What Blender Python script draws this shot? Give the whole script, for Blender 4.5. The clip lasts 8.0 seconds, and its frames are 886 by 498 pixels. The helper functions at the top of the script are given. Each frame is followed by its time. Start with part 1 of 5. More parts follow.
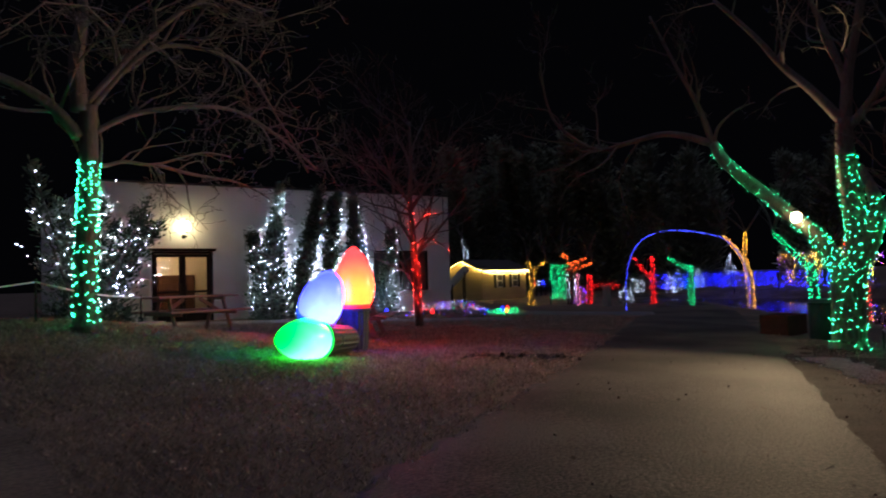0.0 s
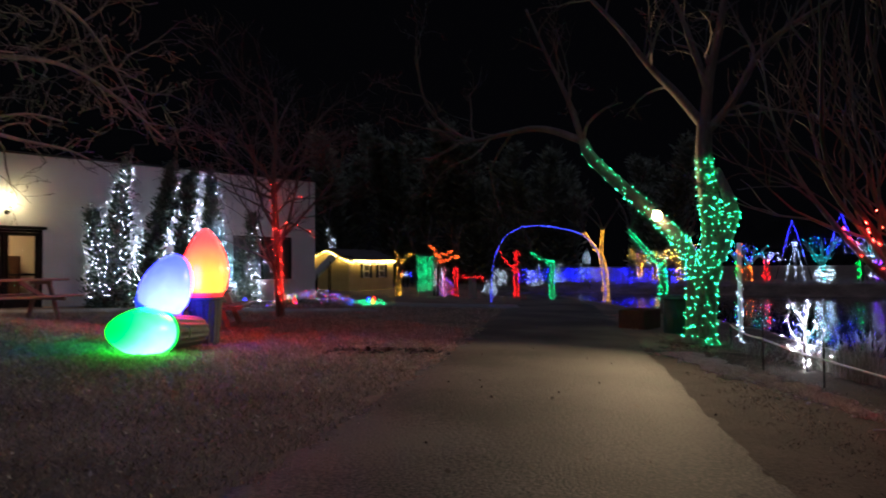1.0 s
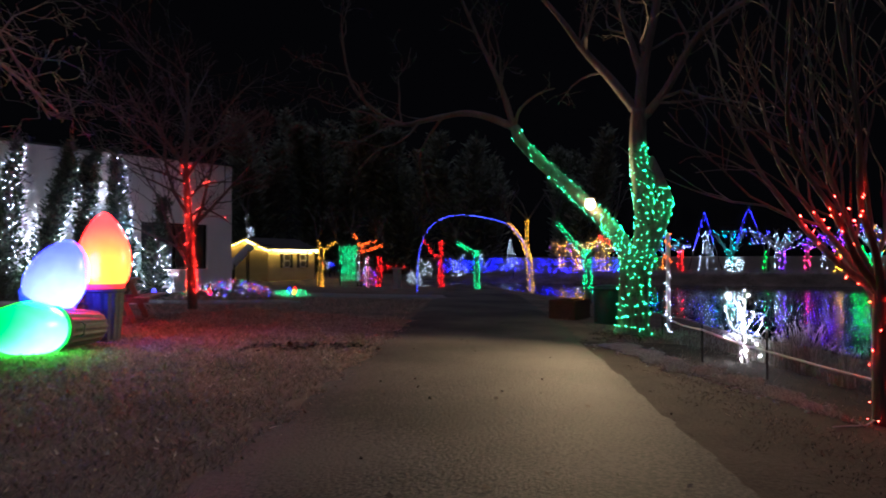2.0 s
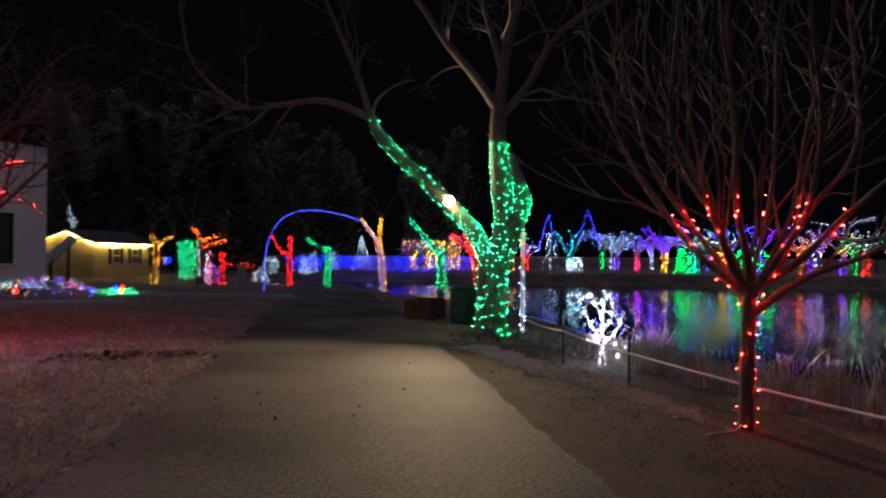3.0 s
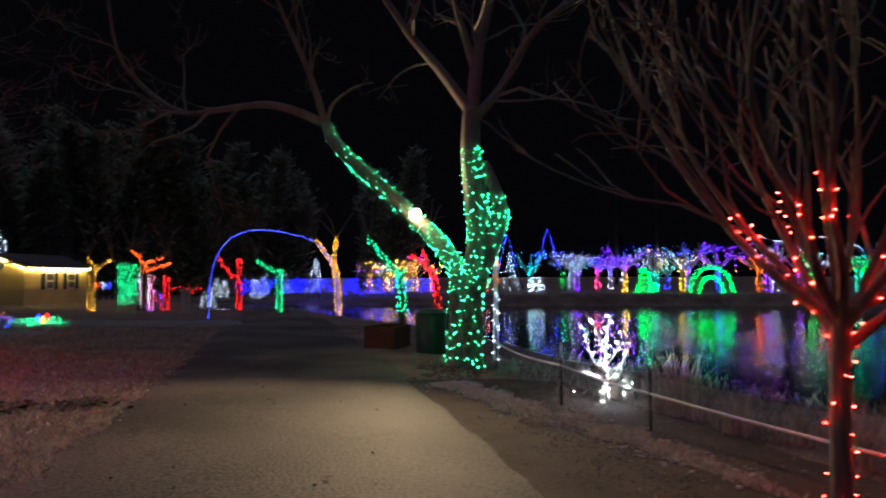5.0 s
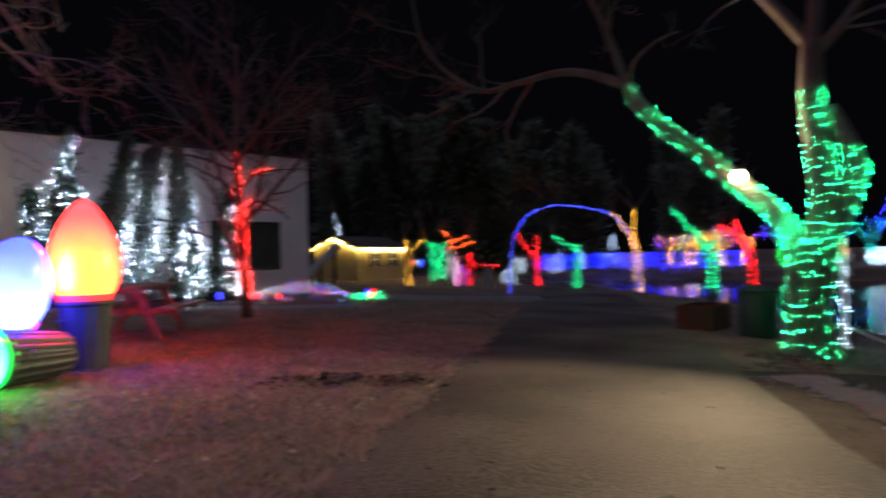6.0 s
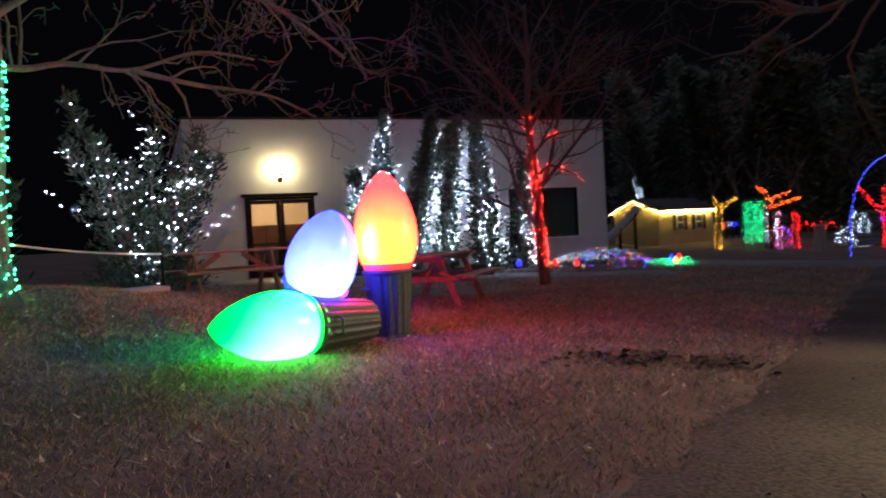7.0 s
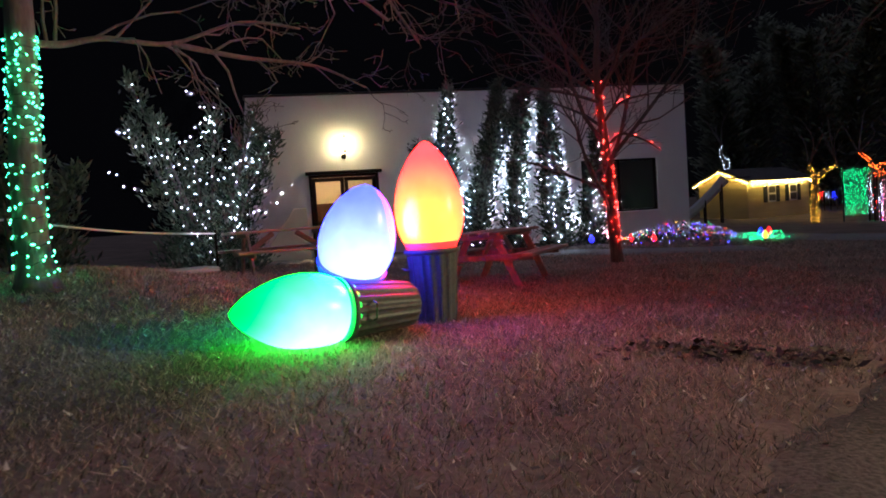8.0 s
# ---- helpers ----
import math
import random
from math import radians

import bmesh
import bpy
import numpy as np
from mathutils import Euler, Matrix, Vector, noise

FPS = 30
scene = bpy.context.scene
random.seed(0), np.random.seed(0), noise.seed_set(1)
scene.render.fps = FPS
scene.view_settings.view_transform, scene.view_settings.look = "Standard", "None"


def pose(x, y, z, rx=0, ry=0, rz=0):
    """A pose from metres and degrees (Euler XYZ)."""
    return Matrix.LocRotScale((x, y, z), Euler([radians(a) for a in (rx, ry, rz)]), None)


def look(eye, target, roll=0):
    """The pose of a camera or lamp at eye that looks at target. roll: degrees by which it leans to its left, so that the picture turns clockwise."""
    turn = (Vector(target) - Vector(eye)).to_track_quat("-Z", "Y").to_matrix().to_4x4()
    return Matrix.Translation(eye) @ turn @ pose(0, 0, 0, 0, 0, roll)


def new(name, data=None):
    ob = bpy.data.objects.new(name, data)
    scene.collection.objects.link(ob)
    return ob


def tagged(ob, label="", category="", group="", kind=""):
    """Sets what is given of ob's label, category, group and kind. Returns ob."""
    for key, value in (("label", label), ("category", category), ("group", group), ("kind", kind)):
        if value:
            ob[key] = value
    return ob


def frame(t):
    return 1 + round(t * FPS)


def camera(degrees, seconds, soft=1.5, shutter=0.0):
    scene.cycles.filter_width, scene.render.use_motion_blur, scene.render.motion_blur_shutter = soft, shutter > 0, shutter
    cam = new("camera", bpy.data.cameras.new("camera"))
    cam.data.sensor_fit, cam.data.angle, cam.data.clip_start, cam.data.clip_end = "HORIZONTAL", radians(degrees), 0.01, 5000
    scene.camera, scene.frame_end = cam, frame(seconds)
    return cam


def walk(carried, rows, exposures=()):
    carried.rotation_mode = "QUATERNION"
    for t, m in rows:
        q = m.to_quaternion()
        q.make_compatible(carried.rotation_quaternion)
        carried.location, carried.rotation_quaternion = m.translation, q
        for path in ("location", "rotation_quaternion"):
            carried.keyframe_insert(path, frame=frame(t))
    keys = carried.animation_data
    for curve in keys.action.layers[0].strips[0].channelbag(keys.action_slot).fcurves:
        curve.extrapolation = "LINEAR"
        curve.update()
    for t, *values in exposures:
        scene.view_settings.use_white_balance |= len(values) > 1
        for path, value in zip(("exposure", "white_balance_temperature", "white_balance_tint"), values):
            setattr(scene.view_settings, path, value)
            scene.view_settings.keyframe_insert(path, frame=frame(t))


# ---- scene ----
cam = camera(66.8, 8.0, soft=1.8, shutter=0.4)
PATH = [
    (0, (1.253, -0.554, 1.201), (2.505, 1.003, 1.29), -1.8),
    (0.5, (1.472, -0.336, 1.203), (2.854, 1.106, 1.309), -0.8),
    (1, (1.67, -0.082, 1.181), (3.203, 1.201, 1.235), -0.4),
    (2.3, (2.266, 0.526, 1.16), (3.997, 1.527, 1.178), -0.1),
    (2.5, (2.399, 0.613, 1.156), (4.181, 1.521, 1.167), 0.1),
    (3, (2.668, 0.788, 1.155), (4.54, 1.493, 1.173), 0.5),
    (3.5, (3.015, 0.87, 1.149), (4.949, 1.373, 1.225), 0.6),
    (4, (3.339, 1.048, 1.136), (5.3, 1.427, 1.238), 0.2),
    (4.2, (3.466, 1.106, 1.128), (5.426, 1.489, 1.231), 0.2),
    (5.3, (4.063, 1.578, 1.15), (5.932, 2.288, 1.208), -0.6),
    (5.5, (4.17, 1.665, 1.154), (5.993, 2.488, 1.193), -1.0),
    (6, (4.431, 1.909, 1.144), (5.93, 3.233, 1.162), -1.2),
    (6.5, (4.639, 2.203, 1.126), (5.684, 3.908, 1.116), -2.5),
    (7, (4.881, 2.434, 1.118), (5.672, 4.27, 1.068), -3.1),
    (7.5, (5.142, 2.639, 1.105), (5.746, 4.543, 0.996), -3.8),
    (8, (5.397, 2.922, 1.087), (5.965, 4.837, 0.981), -3.9),
]
EXPOSURES = [(0, 1.0, 6120, 12), (2.5, 1.35, 6120, 12), (4.2, 1.3, 6120, 12), (5.5, 1.6, 6120, 12), (6.5, 1.58, 6120, 12), (8, 1.43, 6120, 12)]
walk(cam, [(t, look(e, g, r)) for t, e, g, r in PATH], EXPOSURES)

# ---- world: a black night sky with a faint glow ----
world = bpy.data.worlds.new("night")
scene.world = world
world.use_nodes = True
background, links = world.node_tree.nodes["Background"], world.node_tree.links
background.inputs["Color"].default_value = (0.40, 0.40, 0.56, 1)
# unseen fill glow added overhead to lift the ground; dark at the horizon
way, height = world.node_tree.nodes.new("ShaderNodeTexCoord"), world.node_tree.nodes.new("ShaderNodeSeparateXYZ")
links.new(way.outputs["Generated"], height.inputs["Vector"])
overhead_fill = world.node_tree.nodes.new("ShaderNodeMapRange")
overhead_fill.interpolation_type = "SMOOTHSTEP"
overhead_fill.inputs["From Min"].default_value, overhead_fill.inputs["From Max"].default_value = 0.38, 1.0
overhead_fill.inputs["To Min"].default_value, overhead_fill.inputs["To Max"].default_value = 0.0012, 0.19
links.new(height.outputs["Z"], overhead_fill.inputs["Value"])
links.new(overhead_fill.outputs["Result"], background.inputs["Strength"])

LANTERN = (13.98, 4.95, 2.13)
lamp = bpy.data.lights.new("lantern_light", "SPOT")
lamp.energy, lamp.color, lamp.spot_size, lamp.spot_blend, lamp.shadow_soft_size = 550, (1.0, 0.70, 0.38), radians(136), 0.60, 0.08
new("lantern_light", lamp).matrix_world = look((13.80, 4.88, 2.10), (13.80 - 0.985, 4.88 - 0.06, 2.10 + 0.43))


# ---- terrain ----
SHORE = [(8, -9), (11.5, -4), (14, -0.6), (16.4, 1.3), (18.2, 3.1), (21, 4.6), (25.5, 8), (28.6, 10.7), (30, 13.2), (34, 17), (38, 20.5),
         (41.8, 21.5), (42.3, 16), (43.3, 10), (44.8, 3), (46.6, -5), (47.6, -14), (48.5, -40), (6, -40)]
WATER = -0.6


def shore_distance(x, y):
    """Metres to the shore, positive on land."""
    d, inside = np.full(x.shape, 1e9), np.zeros(x.shape, bool)
    for (ax, ay), (bx, by) in zip(SHORE, SHORE[1:] + SHORE[:1]):
        ex, ey = bx - ax, by - ay
        u = np.clip(((x - ax) * ex + (y - ay) * ey) / (ex * ex + ey * ey), 0, 1)
        d = np.minimum(d, np.hypot(x - ax - u * ex, y - ay - u * ey))
        cross = (ay > y) != (by > y)
        inside ^= cross & (x < ex * (y - ay) / (ey if abs(ey) > 1e-9 else 1e-9) + ax)
    return np.where(inside, -d, d)


def smooth(u):
    u = np.clip(u, 0, 1)
    return u * u * (3 - 2 * u)


def heights(x, y):
    x, y = np.asarray(x, float), np.asarray(y, float)
    h = 0.012 * (np.clip(y, -15, 45) - 9) - 0.018 * (np.clip(x, -10, 40) - 7)
    h = h - 0.42 * np.exp(-((x - 35) ** 2 + (y - 31) ** 2) / 130) + 0.64 * np.exp(-((x - 2.5) ** 2 + (y - 12.0) ** 2) / 13.0)
    h = h + (0.1 - h) * smooth((x - 41) / 5) * smooth((30 - y) / 6)
    d = shore_distance(x, y)
    bank = np.where(x > 41, 1.3, 4.2)
    h = WATER + (h - WATER) * smooth(d / bank)
    return np.where(d < 0, WATER - np.minimum(-d * 0.35, 0.9), h)


def ground_z(x, y):
    return float(heights(np.array([x]), np.array([y]))[0])


# ---- materials ----
def nodes_of(name):
    m = bpy.data.materials.new(name)
    m.use_nodes = True
    return m, m.node_tree.nodes, m.node_tree.links, m.node_tree.nodes["Principled BSDF"]


def surface(name, a, b, rough=0.8, metal=0.0, scale=6.0, fine=60.0, bump=0.3, island=0.0, stretch=(1, 1, 1), spec=0.3, seeds=0.0, tight=0.0):
    """Two-colour surface varied by coarse and fine noise, with fine relief."""
    m, n, l, p = nodes_of(name)
    co, mp = n.new("ShaderNodeTexCoord"), n.new("ShaderNodeMapping")
    mp.inputs["Scale"].default_value = stretch
    l.new(co.outputs["Object"], mp.inputs["Vector"])
    big, small = n.new("ShaderNodeTexNoise"), n.new("ShaderNodeTexNoise")
    for tex, s in ((big, scale), (small, fine)):
        tex.inputs["Scale"].default_value, tex.inputs["Detail"].default_value = s, 6
        l.new(mp.outputs["Vector"], tex.inputs["Vector"])
    mixer = n.new("ShaderNodeMath")
    mixer.operation = "MULTIPLY_ADD"
    mixer.inputs[1].default_value = 0.55
    half = n.new("ShaderNodeMath")
    half.operation, half.inputs[1].default_value = "MULTIPLY", 0.45
    l.new(small.outputs["Fac"], half.inputs[0])
    l.new(big.outputs["Fac"], mixer.inputs[0])
    l.new(half.outputs[0], mixer.inputs[2])
    last = mixer
    if island or seeds:
        geo = n.new("ShaderNodeNewGeometry") if island else n.new("ShaderNodeObjectInfo")
        add = n.new("ShaderNodeMath")
        add.operation, add.inputs[1].default_value = "MULTIPLY_ADD", island or seeds
        l.new(geo.outputs["Random Per Island" if island else "Random"], add.inputs[0])
        l.new(mixer.outputs[0], add.inputs[2])
        sub = n.new("ShaderNodeMath")
        sub.operation, sub.inputs[1].default_value = "SUBTRACT", (island or seeds) / 2
        l.new(add.outputs[0], sub.inputs[0])
        last = sub
    ramp = n.new("ShaderNodeValToRGB")
    ramp.color_ramp.elements[0].position, ramp.color_ramp.elements[1].position = 0.3 + tight, 0.7 - tight
    ramp.color_ramp.elements[0].color, ramp.color_ramp.elements[1].color = (*a, 1), (*b, 1)
    l.new(last.outputs[0], ramp.inputs["Fac"])
    l.new(ramp.outputs["Color"], p.inputs["Base Color"])
    p.inputs["Roughness"].default_value, p.inputs["Metallic"].default_value = rough, metal
    p.inputs["Specular IOR Level"].default_value = spec
    if bump:
        bp = n.new("ShaderNodeBump")
        bp.inputs["Strength"].default_value, bp.inputs["Distance"].default_value = bump, 0.02
        l.new(mixer.outputs[0], bp.inputs["Height"])
        l.new(bp.outputs["Normal"], p.inputs["Normal"])
    return m


def glow(name, colour, strength):
    m, n, l, p = nodes_of(name)
    p.inputs["Base Color"].default_value = (*[0.3 * c + 0.1 for c in colour], 1)
    p.inputs["Emission Color"].default_value, p.inputs["Emission Strength"].default_value = (*colour, 1), strength
    p.inputs["Roughness"].default_value = 0.3
    return m


M_GROUND = surface("dormant_grass_soil", (0.065, 0.050, 0.038), (0.20, 0.15, 0.115), 0.95, 0, 0.9, 26, 0.9, tight=0.06)
M_BLADE = surface("straw_blades", (0.11, 0.088, 0.064), (0.54, 0.43, 0.33), 0.85, 0, 1.2, 9, 0, island=0.75)
M_ASPHALT = surface("asphalt", (0.020, 0.019, 0.016), (0.105, 0.094, 0.074), 0.76, 0, 0.45, 40, 1.0, spec=0.3, tight=0.13)
M_CONCRETE = surface("concrete", (0.32, 0.31, 0.29), (0.50, 0.49, 0.46), 0.85, 0, 1.1, 40, 0.3)
M_PATH = surface("damp_concrete_path", (0.085, 0.085, 0.085), (0.20, 0.20, 0.195), 0.5, 0, 1.1, 40, 0.3)
M_STUCCO = surface("white_stucco", (0.72, 0.70, 0.68), (0.86, 0.845, 0.82), 0.9, 0, 0.8, 45, 0.35)
M_CREAM = surface("cream_stucco", (0.60, 0.55, 0.40), (0.76, 0.71, 0.55), 0.9, 0, 0.8, 45, 0.35)
M_DARKTRIM = surface("dark_bronze_metal", (0.012, 0.011, 0.010), (0.028, 0.026, 0.024), 0.45, 0.6, 4, 60, 0.05)
M_BARK = surface("bark", (0.062, 0.054, 0.047), (0.18, 0.16, 0.142), 0.95, 0, 3, 26, 0.9, stretch=(1, 1, 0.25))
M_TWIG = surface("twig_bark", (0.070, 0.062, 0.057), (0.175, 0.157, 0.146), 0.9, 0, 4, 30, 0.2)
M_NEEDLE = surface("juniper_needles", (0.034, 0.052, 0.034), (0.12, 0.15, 0.10), 0.8, 0, 1.5, 12, 0, island=0.6)
M_TABLE = surface("weathered_red_wood", (0.21, 0.12, 0.095), (0.40, 0.26, 0.21), 0.75, 0, 2, 24, 0.4, stretch=(1, 6, 6), seeds=0.3)
M_CAN = surface("dark_green_galvanised_steel", (0.055, 0.068, 0.064), (0.12, 0.145, 0.135), 0.55, 0.4, 2, 30, 0.15)
M_REED = surface("dry_reeds", (0.24, 0.225, 0.19), (0.66, 0.63, 0.57), 0.85, 0, 2, 12, 0, island=0.6)
M_STONE = surface("pale_shore_stone", (0.17, 0.165, 0.155), (0.44, 0.43, 0.41), 0.9, 0, 5, 40, 0.5, island=0.7)
M_SCRAPS = surface("dark_leaf_scraps", (0.020, 0.015, 0.011), (0.105, 0.078, 0.056), 0.95, 0, 3, 20, 0, island=0.8)
M_LITTER = surface("dark_leaf_litter", (0.028, 0.022, 0.018), (0.085, 0.066, 0.048), 0.9, 0, 4, 30, 0, island=0.6)
M_SIDING = surface("pale_yellow_siding", (0.55, 0.46, 0.22), (0.68, 0.58, 0.31), 0.7, 0, 1, 20, 0.1, seeds=0.15)
M_ROOF = surface("grey_shingles", (0.035, 0.033, 0.032), (0.09, 0.085, 0.08), 0.9, 0, 2, 30, 0.5)
M_WHITE = surface("white_paint", (0.62, 0.61, 0.60), (0.78, 0.77, 0.76), 0.6, 0, 2, 30, 0.1)
M_SHUTTER = surface("dark_shutter_paint", (0.015, 0.018, 0.02), (0.035, 0.04, 0.042), 0.6, 0, 2, 30, 0.1)
M_ROPE = surface("pale_rope", (0.60, 0.58, 0.54), (0.80, 0.78, 0.74), 0.9, 0, 20, 120, 0.4)
M_POST = surface("dark_iron_post", (0.02, 0.018, 0.016), (0.06, 0.05, 0.045), 0.7, 0.3, 5, 60, 0.3)
M_BIN = surface("green_bin_plastic", (0.012, 0.045, 0.030), (0.025, 0.085, 0.058), 0.5, 0, 3, 40, 0.1)
M_PLANTER = surface("brown_planter_wood", (0.045, 0.022, 0.014), (0.10, 0.05, 0.03), 0.8, 0, 2, 26, 0.4)
M_SLIDE = surface("pale_grey_plastic", (0.60, 0.62, 0.66), (0.76, 0.78, 0.80), 0.4, 0, 1, 30, 0.05)
M_WIRE = surface("dark_green_wire", (0.008, 0.014, 0.010), (0.02, 0.03, 0.02), 0.6, 0, 20, 60, 0)
M_DARKLEAF = surface("dark_evergreen_foliage", (0.10, 0.118, 0.08), (0.25, 0.28, 0.19), 0.85, 0, 0.8, 6, 0, island=0.6)

GREEN, RED, WHITE, BLUE, YELLOW = (0.015, 0.62, 0.19), (1.0, 0.010, 0.010), (0.66, 0.80, 1.0), (0.014, 0.016, 1.0), (1.0, 0.44, 0.035)
PURPLE, ORANGE, PINK = (0.15, 0.03, 1.0), (1.0, 0.10, 0.010), (1.0, 0.25, 0.40)
L_GREEN, L_RED, L_WHITE = glow("green_bulbs", (0.030, 0.80, 0.235), 60), glow("red_bulbs", (1.0, 0.014, 0.008), 160), glow("white_bulbs", (0.70, 0.82, 1.0), 105)
L_SNOW = glow("bright_white_bulbs", (0.9, 0.93, 1.0), 420)
F_GREEN, F_RED, F_WHITE, F_BLUE = glow("far_green_bulbs", GREEN, 11.0), glow("far_red_bulbs", RED, 11.0), glow("far_white_bulbs", WHITE, 8.0), glow("far_blue_bulbs", BLUE, 13.0)
F_YELLOW, F_PURPLE, F_ORANGE = glow("far_yellow_bulbs", YELLOW, 10.0), glow("far_purple_bulbs", PURPLE, 10.0), glow("far_orange_bulbs", ORANGE, 11.0)
F_PINK = glow("far_pink_bulbs", PINK, 9.0)
S_GREEN, S_RED, S_WHITE, S_BLUE = glow("shore_green_bulbs", (0.004, 0.8, 0.07), 20), glow("shore_red_bulbs", (1.0, 0.006, 0.006), 38), glow("shore_white_bulbs", (0.62, 0.78, 1.0), 14), glow("shore_blue_bulbs", (0.020, 0.020, 1.0), 45)
S_YELLOW, S_PURPLE, S_ORANGE = glow("shore_yellow_bulbs", (1.0, 0.40, 0.02), 32), glow("shore_purple_bulbs", (0.18, 0.02, 1.0), 35), glow("shore_orange_bulbs", (1.0, 0.10, 0.004), 35)
S_PINK, S_TEAL = glow("shore_pink_bulbs", (1.0, 0.03, 0.13), 35), glow("shore_teal_bulbs", (0.008, 0.55, 0.45), 35)
L_SCONCE = glow("sconce_glass", (1.0, 0.84, 0.40), 30)
L_LANTERN = glow("lantern_glass", (1.0, 0.70, 0.34), 20)


def water_material():
    m, n, l, p = nodes_of("lake_water")
    p.inputs["Base Color"].default_value, p.inputs["Roughness"].default_value, p.inputs["IOR"].default_value = (0.006, 0.008, 0.011, 1), 0.10, 1.33
    p.inputs["Specular IOR Level"].default_value = 0.9
    co = n.new("ShaderNodeTexCoord")
    tex = n.new("ShaderNodeTexNoise")
    tex.inputs["Scale"].default_value, tex.inputs["Detail"].default_value = 7.0, 3
    l.new(co.outputs["Object"], tex.inputs["Vector"])
    bp = n.new("ShaderNodeBump")
    bp.inputs["Strength"].default_value, bp.inputs["Distance"].default_value = 0.14, 0.05
    l.new(tex.outputs["Fac"], bp.inputs["Height"])
    l.new(bp.outputs["Normal"], p.inputs["Normal"])
    return m


def glass_material():
    m, n, l, p = nodes_of("dark_window_glass")
    p.inputs["Base Color"].default_value, p.inputs["Roughness"].default_value = (0.045, 0.045, 0.047, 1), 0.28
    p.inputs["Specular IOR Level"].default_value = 0.6
    return m


def clear_glass():
    m, n, l, p = nodes_of("clear_glass")
    p.inputs["Base Color"].default_value, p.inputs["Roughness"].default_value, p.inputs["IOR"].default_value = (0.9, 0.92, 0.92, 1), 0.02, 1.15
    p.inputs["Transmission Weight"].default_value = 1.0
    return m


def egg_material(name, outer, inner, hot, spread, strength, hot_strength):
    """Tinted plastic shell lit from within by one lamp: brightest where the lamp sits behind it."""
    m, n, l, p = nodes_of(name)
    co, dist = n.new("ShaderNodeTexCoord"), n.new("ShaderNodeVectorMath")
    dist.operation = "DISTANCE"
    dist.inputs[1].default_value = hot
    l.new(co.outputs["Object"], dist.inputs[0])
    ramp = n.new("ShaderNodeMapRange")
    ramp.inputs["From Min"].default_value, ramp.inputs["From Max"].default_value = 0.12, spread
    ramp.inputs["To Min"].default_value, ramp.inputs["To Max"].default_value = 1, 0
    ramp.interpolation_type = "SMOOTHSTEP"
    l.new(dist.outputs["Value"], ramp.inputs["Value"])
    tex = n.new("ShaderNodeTexNoise")
    tex.inputs["Scale"].default_value, tex.inputs["Detail"].default_value = 5, 4
    l.new(co.outputs["Object"], tex.inputs["Vector"])
    mul = n.new("ShaderNodeMapRange")
    mul.inputs["From Min"].default_value, mul.inputs["From Max"].default_value = 0.3, 0.7
    mul.inputs["To Min"].default_value, mul.inputs["To Max"].default_value = 0.86, 1.1
    l.new(tex.outputs["Fac"], mul.inputs["Value"])
    mix = n.new("ShaderNodeMix")
    mix.data_type = "RGBA"
    mix.inputs["A"].default_value, mix.inputs["B"].default_value = (*outer, 1), (*inner, 1)
    l.new(ramp.outputs["Result"], mix.inputs["Factor"])
    power = n.new("ShaderNodeMapRange")
    power.inputs["To Min"].default_value, power.inputs["To Max"].default_value = strength, hot_strength
    l.new(ramp.outputs["Result"], power.inputs["Value"])
    total = n.new("ShaderNodeMath")
    total.operation = "MULTIPLY"
    l.new(power.outputs["Result"], total.inputs[0])
    l.new(mul.outputs["Result"], total.inputs[1])
    l.new(mix.outputs["Result"], p.inputs["Emission Color"])
    l.new(total.outputs[0], p.inputs["Emission Strength"])
    l.new(mix.outputs["Result"], p.inputs["Base Color"])
    p.inputs["Roughness"].default_value = 0.3
    return m


M_WATER, M_GLASS, M_CLEAR = water_material(), glass_material(), clear_glass()


